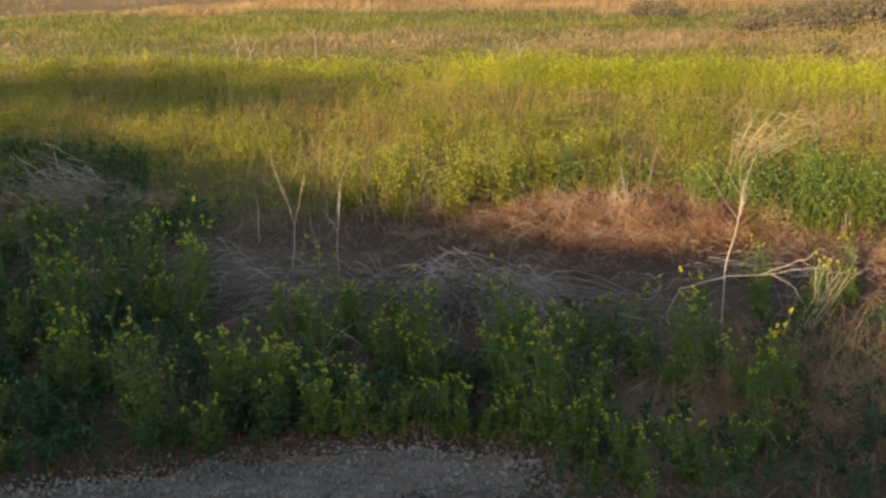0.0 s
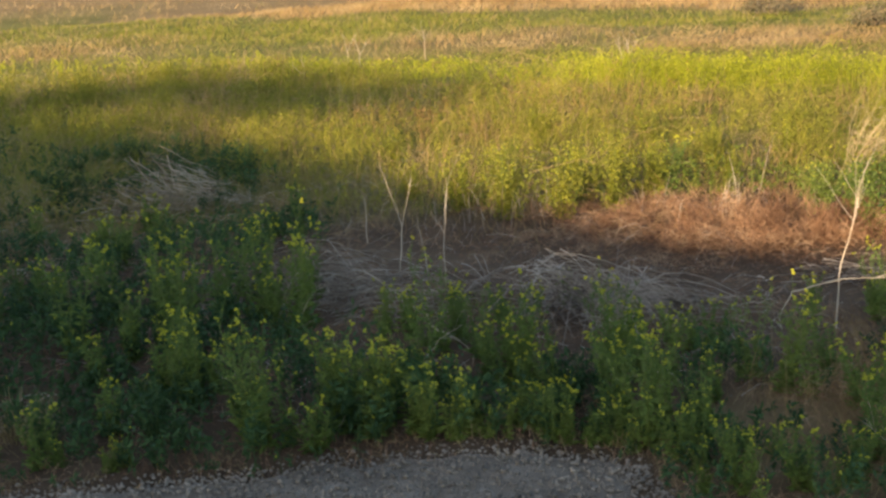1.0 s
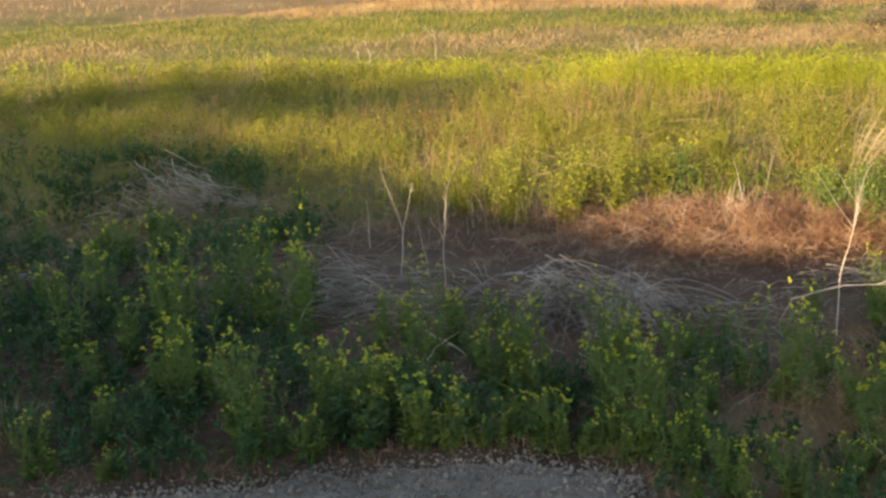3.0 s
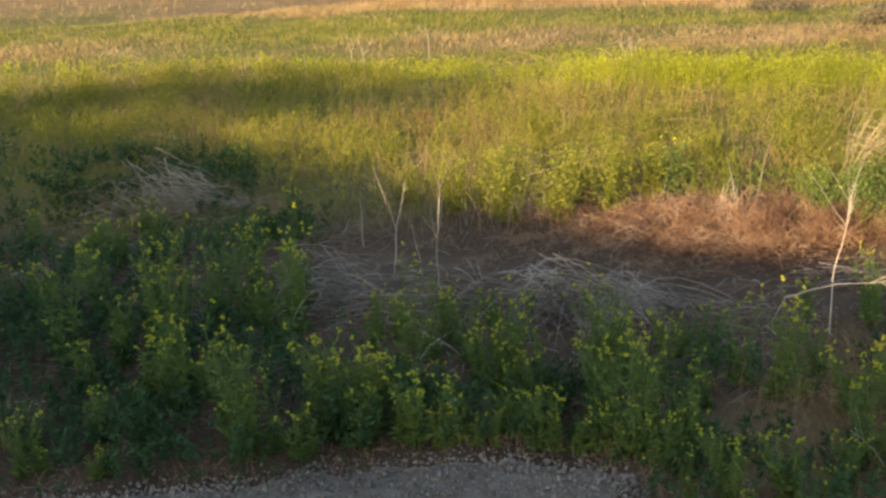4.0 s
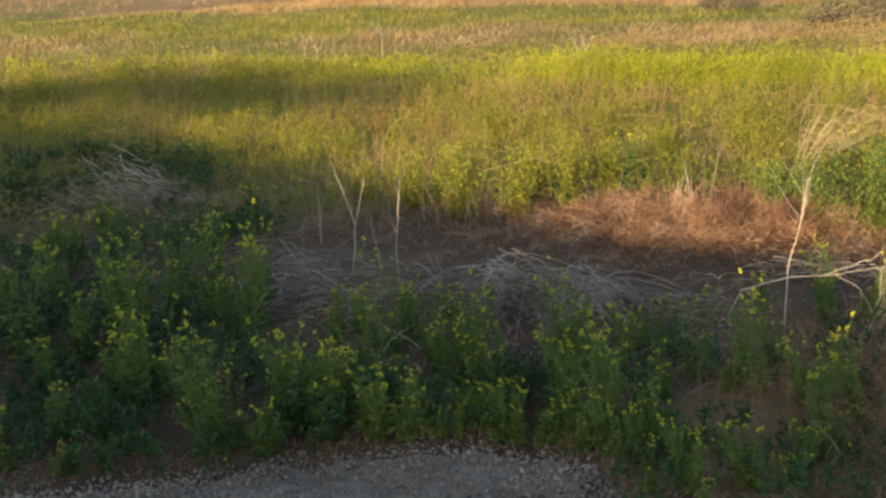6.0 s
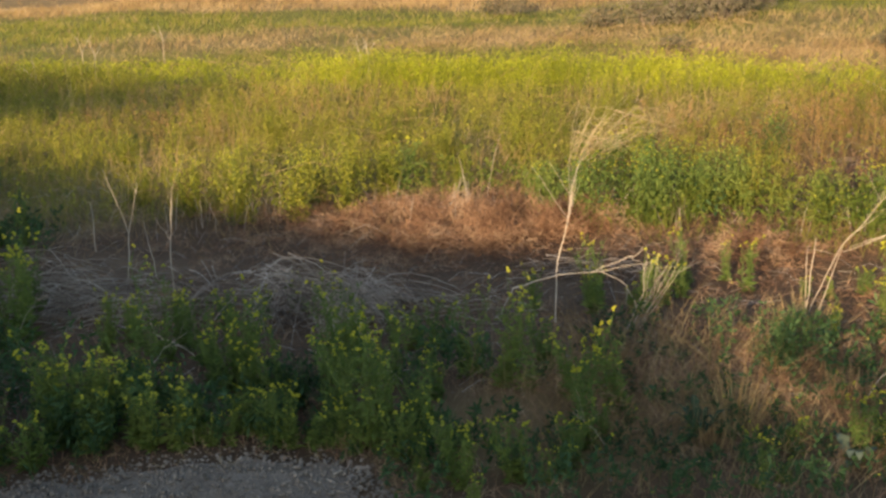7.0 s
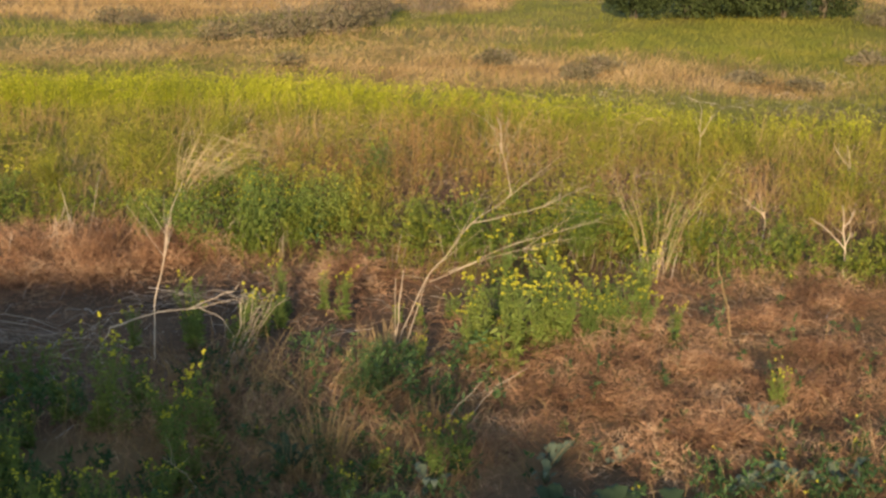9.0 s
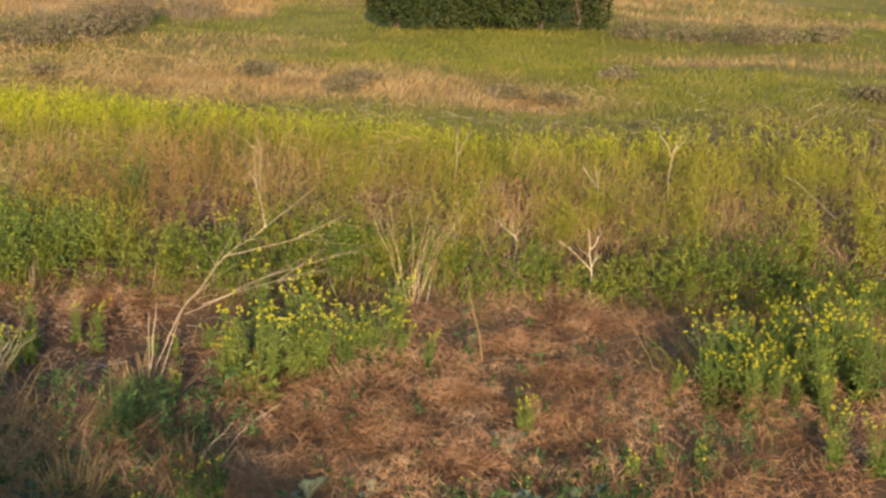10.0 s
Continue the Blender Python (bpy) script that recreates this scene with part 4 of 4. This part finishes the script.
def heap(x, y, w, d, h, count, label, fan=None, mat=None, r=0.007, tangled=False):
    """A heap of fallen grey stalks."""
    p0, ax, aw = frame_at(x, y)
    b = Bag()
    for _ in range(count):
        if fan is not None:
            a = np.array(fan) * [1, 1, rng.uniform(0.2, 1.05)] + rng.normal(0, 0.12, 3) * [1.3, 1, 0.6]
            t = rng.normal(-0.35, 0.95)
            l = w * rng.uniform(0.35, 1.0)
            e = a + np.array([l * math.cos(t - 0.6), 0, l * math.sin(t - 0.6)])[[0, 2, 1]]
            e[2] = rng.uniform(0.0, 0.14)
            m = a + (e - a) * rng.uniform(0.3, 0.6) + [0, 0, rng.uniform(0.05, 0.4) * l]
        else:
            c = np.array([rng.normal(0, 0.4) * w, rng.normal(0, 0.4) * d, 0])
            t, l = (rng.uniform(0, 6.28), rng.uniform(0.12, 0.36)) if tangled else (rng.normal(0.2, 0.75), rng.uniform(0.25, 0.6) * w)
            z = h * max(0, 1 - (c[0] / w) ** 2 - (c[1] / d) ** 2) * rng.random()
            a = c - np.array([math.cos(t), math.sin(t), 0]) * l / 2 + [0, 0, z]
            e = c + np.array([math.cos(t), math.sin(t), 0]) * l / 2 + [0, 0, z * rng.uniform(0, 0.8) + 0.01]
            m = (a + e) / 2 + (rng.normal(0, 0.3, 3) * l if tangled else np.array([0, 0, 0.25 * l * rng.random()]))
        t = np.linspace(0, 1, 5)[:, None]
        line = (1 - t) ** 2 * a + 2 * t * (1 - t) * m + t * t * e
        line = line[:, :1] * ax + line[:, 1:2] * aw + line[:, 2:] * np.array([0, 0, 1.0])
        thick = r * rng.uniform(0.5, 1.35)
        tube(b, line, thick, 0.35 * thick, 3)
    ob = new("stalk_heap", b.mesh("stalk_heap", [mat or M_GREY]))
    ob.location = p0
    return tagged(ob, label, "dead stalks", kind="stuff")


heap(-2.55, 13.7, 1.1, 0.8, 0.6, 260, "flattened heap of grey dead stalks", r=0.0042)
heap(-2.1, 13.0, 0.9, 0.5, 0.45, 130, "flattened heap of grey dead stalks", r=0.0042)
heap(-1.2, 12.8, 0.9, 0.5, 0.3, 110, "flattened grey dead stalks", r=0.0045)
heap(-0.15, 12.75, 1.25, 1.0, 0.3, 150, "fallen fan of grey dead stalks", fan=(0.0, 0.0, 0.5), r=0.0045)
heap(0.45, 12.55, 1.1, 1.0, 0.3, 130, "fallen fan of grey dead stalks", fan=(0.1, 0.1, 0.42), r=0.0042)
heap(0.5, 12.4, 1.1, 0.6, 0.5, 110, "tangled grey dead stalks", r=0.004)
heap(0.8, 12.4, 0.9, 0.5, 0.4, 90, "tangled grey dead stalks", r=0.005)
heap(-0.9, 13.0, 0.8, 0.4, 0.5, 60, "tangled grey dead stalks", r=0.005)
heap(-5.0, 18.4, 1.2, 0.7, 0.95, 300, "tangled heap of grey dead stalks", r=0.0055)
heap(-5.6, 15.6, 0.9, 0.6, 0.3, 140, "flattened grey dead stalks")
heap(1.0, 12.5, 0.9, 0.5, 0.25, 130, "flattened grey dead stalks")
heap(3.1, 13.4, 0.9, 0.4, 0.2, 90, "flattened grey dead stalks")
heap(-4.9, 10.4, 0.5, 0.3, 0.2, 50, "pale dead stalks at the gravel")
for x, y, c, d, h in ((0.9, 15.6, 0.9, 0.5, 0.25), (1.6, 14.9, 0.5, 0.3, 0.3), (2.4, 14.7, 0.6, 0.3, 0.45), (3.1, 14.8, 0.5, 0.3, 0.4), (2.0, 15.3, 0.9, 0.5, 0.5), (2.7, 15.6, 0.8, 0.5, 0.5), (3.6, 15.0, 0.7, 0.5, 0.4), (1.4, 16.3, 0.8, 0.4, 0.3), (5.0, 13.3, 0.8, 0.4, 0.3), (9.3, 10.6, 0.7, 0.4, 0.25), (8.4, 10.2, 0.7, 0.4, 0.2), (5.6, 9.0, 0.8, 0.5, 0.18), (7.4, 8.6, 0.8, 0.5, 0.18), (6.2, 8.0, 0.7, 0.3, 0.15), (8.2, 9.3, 0.7, 0.4, 0.15), (6.9, 9.5, 0.6, 0.3, 0.15)):
    heap(x, y, c, d, 1.25 * h, 520, "matted mound of red-brown dead weeds", mat=M_LITTER, r=0.0029 if y > 12 else 0.0023, tangled=True)


# ---- broad-leaved weeds on the bare ground ----
def rosette(name, x, y, r, count, mat, label, rise=0.6, broad=0.35):
    global rng
    root = new(name)
    root.location = (x, y, float(ground_z(x, y)) - 0.01)
    for _ in range(count):
        a, l = rng.uniform(0, 6.28), r * rng.uniform(0.55, 1.1)
        k = 7
        t = np.linspace(0, 1, k)
        up = rise * rng.uniform(0.5, 1.3)
        cx, cz = l * t * (1 - 0.15 * t), l * up * np.sin(np.clip(t * 2.2, 0, 2.6)) * 0.9
        half = broad * l * 0.5 * np.sin(np.pi * (0.08 + 0.9 * t)) * (1 + 0.35 * np.where(np.arange(k) % 2, 1, -1))
        mid = np.stack([cx, 0 * t, cz], 1)
        lf, rt = mid + np.stack([0 * t, half, 0.35 * half], 1), mid + np.stack([0 * t, -half, 0.35 * half], 1)
        v = np.concatenate([lf, mid, rt])
        rot = np.array([[math.cos(a), -math.sin(a), 0], [math.sin(a), math.cos(a), 0], [0, 0, 1]])
        q = np.array([[c + s * k, c + 1 + s * k, c + 1 + (s + 1) * k, c + (s + 1) * k] for s in (0, 1) for c in range(k - 1)])
        part("leaf", mesh_arrays("leaf", v @ rot.T, q, np.zeros((0, 3), int), [mat]), root)
    return tagged(root, label, "weed")


for x, y, r, c in ((6.6, 8.1, 0.24, 9), (4.7, 8.15, 0.24, 9), (5.2, 8.0, 0.2, 7), (6.15, 7.05, 0.3, 13), (6.5, 6.95, 0.26, 10), (5.75, 7.15, 0.24, 8), (3.65, 8.1, 0.26, 9), (8.0, 8.0, 0.14, 6), (5.45, 9.2, 0.13, 6), (4.5, 7.9, 0.18, 6)):
    rosette("thistle_rosette", x, y, r, c, M_THISTLE, "grey-green thistle rosette on brown litter", 0.75, 0.3)
rosette("broad_leaf_weed", 2.78, 8.85, 0.3, 16, M_BLUELEAF, "blue-green upright broad-leaved weed", 1.1, 0.17)
rosette("broad_leaf_weed", 4.25, 7.35, 0.26, 22, M_BLUELEAF, "dark blue-green broad-leaved weed", 0.9, 0.34)
rosette("broad_leaf_weed", 4.7, 7.1, 0.34, 18, M_BLUELEAF, "dark blue-green broad-leaved weed", 0.6, 0.5)
rosette("broad_leaf_weed", 5.05, 7.0, 0.3, 16, M_BLUELEAF, "dark blue-green broad-leaved weed", 0.6, 0.5)
rosette("broad_leaf_weed", 3.8, 7.3, 0.24, 18, M_BLUELEAF, "dark blue-green broad-leaved weed", 0.9, 0.3)


def tussock(x, y, r, h, count, mat, label):
    b = Bag()
    a, rr = rng.uniform(0, 6.28, count), r * np.sqrt(rng.random(count))
    base = np.stack([rr * np.cos(a), rr * np.sin(a), 0 * a - 0.02], 1)
    hh = h * rng.uniform(0.5, 1.1, count)
    tip = base + np.stack([np.cos(a) * hh * rng.uniform(0, 0.7, count), np.sin(a) * hh * rng.uniform(0, 0.7, count), hh], 1)
    b.blades(base, tip, 0.006, 0.1 * hh)
    ob = new("grass_tussock", b.mesh("grass_tussock", [mat]))
    ob.location = (x, y, float(ground_z(x, y)))
    return tagged(ob, label, "grass tussock")


for x, y, r, h, c in ((3.12, 9.0, 0.17, 0.42, 200), (2.85, 8.75, 0.15, 0.25, 90), (3.55, 8.8, 0.18, 0.22, 100)):
    tussock(x, y, r, h, c, M_TAN, "pale dry grass tussock in the weeds")
tussock(4.2, 9.3, 0.2, 0.25, 120, M_TAN, "dry tan grass tussock in the weeds")
tussock(-4.6, 10.2, 0.2, 0.4, 140, M_TAN, "dry tan grass tussock in the weeds")
tussock(4.5, 11.0, 0.25, 0.3, 140, M_TAN, "dry tan grass tussock in the weeds")
tussock(4.4, 15.1, 0.5, 0.42, 400, M_FRESH, "green grass tussock beside brown weeds")
tussock(5.6, 15.6, 0.5, 0.4, 400, M_FRESH, "green grass tussock beside brown weeds")


# ---- far bushes ----
def bush(name, x, y, r, h, mat, twigmat, count, leaf, label, trunks=7, category="bush"):
    root = new(name)
    root.location = (x, y, float(ground_z(x, y)) - 0.03)
    wood, crown = Bag(), Bag()
    for _ in range(trunks):
        a, l = rng.uniform(0, 6.28), r * rng.uniform(0.2, 0.85)
        e = np.array([l * math.cos(a), l * math.sin(a), h * rng.uniform(0.6, 1.0)])
        line = bend((0.1 * math.cos(a), 0.1 * math.sin(a), 0), e, 6, 0.03 * h)
        tube(wood, line, 0.02 * h, 0.005 * h, 5)
        for _ in range(5):
            f = rng.integers(1, 5)
            tube(wood, bend(line[f], line[f] + rng.normal(0, 0.22, 3) * [r, r, h] + [0, 0, 0.15 * h], 4, 0.02 * h), 0.008 * h, 0.002 * h, 3)
    blobs = rng.normal(size=(26, 3))
    blobs /= np.linalg.norm(blobs, axis=1, keepdims=True)
    blobs = blobs * rng.uniform(0.35, 0.85, (26, 1)) * [r, r, 0.5 * h] + [0, 0, 0.44 * h]
    k = rng.integers(0, 26, count)
    d = rng.normal(size=(count, 3))
    d /= np.linalg.norm(d, axis=1, keepdims=True)
    at = blobs[k] + d * rng.uniform(0.6, 1.0, (count, 1)) * [0.32 * r, 0.32 * r, 0.2 * h]
    at[:, 2] = np.clip(at[:, 2], 0.03, None)
    crown.leaves(at, d + rng.normal(0, 0.6, (count, 3)), leaf * rng.uniform(0.6, 1.4, count), 0.6 * leaf)
    tagged(part("twig", wood.mesh("twig", [twigmat]), root), kind="stuff")
    tagged(part("foliage", crown.mesh("foliage", [mat]), root), kind="stuff")
    return tagged(root, label, category)


for x, y, r, h in ((19.3, 31.0, 1.0, 1.9), (20.4, 30.3, 1.2, 2.4), (21.6, 29.7, 1.5, 3.0), (22.9, 29.4, 1.4, 3.0), (24.0, 29.1, 1.0, 2.6), (21.9, 31.3, 1.5, 2.8)):
    bush("dark_shrub", 1.08 * x, 1.08 * y, r, h, M_SHRUB, M_DARKWOOD, 7000, 0.1, "dense dark green leafy shrub at the meadow's edge", 3, "shrub")
for x, y, r, h in ((11.9, 33.6, 1.1, 0.9), (11.0, 33.8, 1.1, 1.0), (10.1, 33.8, 1.0, 0.8), (9.2, 34.4, 0.9, 0.7), (13.2, 35.2, 1.0, 1.0), (12.4, 34.6, 1.0, 1.0), (14.6, 37.2, 1.0, 1.0), (16.4, 38.0, 1.0, 1.0), (7.5, 38.6, 0.9, 0.6), (-0.4, 47.5, 1.6, 0.9), (1.0, 47.2, 1.4, 0.8), (27.6, 28.4, 1.0, 0.7), (28.4, 27.2, 0.9, 0.7), (29.6, 27.2, 1.0, 0.7), (26.4, 29.6, 0.9, 0.6), (31.0, 26.6, 0.9, 0.6), (15.2, 25.6, 0.5, 0.45), (14.3, 24.9, 0.5, 0.4), (17.4, 23.3, 0.5, 0.3), (18.2, 22.4, 0.5, 0.3), (13.6, 27.6, 0.5, 0.5), (9.2, 29.2, 0.4, 0.35), (21.0, 23.8, 0.6, 0.35), (24.4, 19.2, 0.8, 0.4)):
    bush("sagebrush", x, y, r, h, M_SAGE, M_TWIG, 1000, 0.07, "low grey-green brush with dead grey twigs", 12)
for x, y in ((12.9, 35.3), (13.4, 35.6), (12.4, 35.4), (15.6, 36.6), (16.2, 36.9), (16.8, 37.3), (14.2, 36.1), (10.2, 35.3), (10.8, 35.2), (11.4, 35.0), (12.0, 34.9), (13.6, 35.0), (11.1, 34.4), (12.6, 34.2), (27.8, 28.7), (29.0, 27.2), (30.2, 27.6), (26.8, 28.9)):
    stalk("dead_stalk_clump", x, y, [[(0.05 * c, 0), (0.1 * c, 0.6), (0.13 * c + 0.05, 0.95 + 0.1 * (c % 3))] for c in range(-4, 5)], "clump of bare grey dead stems", 0.014, M_TWIG, 4, 0.3)


# ---- behind the deck: unseen house and tree, added to shade the near field ----
def slab(name, pts, thick, mat, parent):
    p = np.asarray(pts, float)
    q = p - np.array(thick)
    v = np.concatenate([p, q])
    f = np.array([[0, 1, 2, 3], [7, 6, 5, 4], [0, 4, 5, 1], [1, 5, 6, 2], [2, 6, 7, 3], [3, 7, 4, 0]])
    return part(name, mesh_arrays(name, v, f, np.zeros((0, 3), int), [mat]), parent)


house = tagged(new("house"), "unseen stucco house shape with a shallow shingle roof, added to cast shade", "house")
# shadow-casting roof line from the eave to the ridge: a shallow skirt, a steep pitch, a low top
PITCH = [(-6.75, 4.92), (-10.4, 5.46), (-19.2, 7.33), (-27.0, 8.55), (-47.7, 4.85)]
for (x0, z0), (x1, z1) in zip(PITCH, PITCH[1:]):
    slab("roof", [(x0, -5, z0), (x0, -19, z0), (x1, -19, z1), (x1, -5, z1)], (0, 0, 0.2), M_ROOF, house)
    a, b = min(x0, -7.25), max(x1, -47.0)
    slab("wall", [(a, -5.4, -0.1), (a, -5.4, z0 - 0.2), (b, -5.4, z1 - 0.2), (b, -5.4, -0.1)], (0, 0.25, 0), M_WALL, house)
# unseen slabs and wall, set at these heights to shape the near shadow edge
slab("shade_slab", [(-4.9, -5, 3.9), (-4.9, -19, 3.9), (-6.1, -19, 3.98), (-6.1, -5, 3.98)], (0, 0, 0.15), M_ROOF, house)
slab("shade_slab", [(-3.9, -5, 4.1), (-3.9, -19, 4.1), (-4.85, -19, 4.35), (-4.85, -5, 4.35)], (0, 0, 0.15), M_ROOF, house)
slab("shade_slab", [(-0.2, -5, 3.13), (-0.2, -19, 3.13), (-3.85, -19, 3.59), (-3.85, -5, 3.59)], (0, 0, 0.15), M_ROOF, house)
slab("shade_wall", [(-0.8, -5.4, -0.1), (-0.8, -5.4, 3.0), (-7.2, -5.4, 3.5), (-7.2, -5.4, -0.1)], (0, 0.25, 0), M_WALL, house)
slab("wall", [(-0.8, -5.66, -0.1), (-0.8, -18.5, -0.1), (-0.8, -18.5, 2.95), (-0.8, -5.66, 2.95)], (0.25, 0, 0), M_WALL, house)

# unseen tree; its flat crown is placed to cast the upper shadow strip
tree = new("tree")
tree.location = (-38.5, -21, 0)
trunk, crown = Bag(), Bag()
tube(trunk, bend((0, 0, -0.2), (0, 0, 13.4), 9, 0.06), 0.34, 0.08, 8)
for c in range(14):
    a = c * 2.4
    tube(trunk, bend((0, 0, 11.8 + 0.09 * c), (1.8 + 2.8 * math.cos(a), 2.0 * math.sin(a), 13.0 + 0.06 * c), 5, 0.1), 0.07, 0.015, 5)
n = 15000
d = rng.normal(size=(n, 3))
d = d / np.linalg.norm(d, axis=1, keepdims=True) * rng.random((n, 1)) ** 0.4
side = rng.random(n) < 0.4
d = np.where(side[:, None], d * [3.0, 1.2, 0.25] + [8.0, 0, 12.75], d * [4.6, 1.4, 0.33] + [1.8, 0, 13.4])
crown.leaves(d, rng.normal(size=(n, 3)), rng.uniform(0.15, 0.3, n), 0.12)
tube(trunk, bend((0, 0, 11.2), (9.2, 0, 12.7), 7, 0.08), 0.14, 0.03, 6)
part("trunk", trunk.mesh("trunk", [M_DARKWOOD]), tree)
tagged(part("crown", crown.mesh("crown", [M_SHRUB]), tree), kind="stuff")
tagged(tree, "unseen tall tree with a flat spreading crown, added to cast a shadow band", "tree")

# debris and low growth along the rim of the gravel and on the bare soil beside it
RIM_GAP = -0.28


def w_rim(x, y):
    return np.clip(1.0 - np.abs(y - gravel_rim(np.clip(x, -9, 0.42)) - 0.02) / 0.5, 0, 1) * (x < 0.6) * np.clip(vnoise(x, y, 0.3, 21) * 1.8 - 0.2, 0, 1)


def w_tan_soil(x, y):
    return patch(x, y, 2.4, 8.9, 1.3, 1.2) * np.clip(vnoise(x, y, 0.6, 22) * 1.6 - 0.2, 0, 1)


litter("rim_debris", lambda x, y: np.clip(w_rim(x, y) + 0.5 * w_tan_soil(x, y), 0, 1), (380, 0, 0, 0, 0), 0.07, 0.0035, M_TAN, "short tan straw debris on brown soil", 0.02)
litter("rim_chips", w_rim, (500, 0, 0, 0, 0), 0.03, 0.006, M_LITTER, "brown chips and dry bits beside the gravel", 0.01)
weeds("rim_weeds", lambda x, y: np.clip(0.8 * w_rim(x, y) + 0.25 * w_tan_soil(x, y), 0, 1), (28, 0, 0, 0, 0), 0.15, [M_DARK, M_PETAL], "low green weeds along the gravel rim", 0.05, 0.2, 4, 12, 0.004)
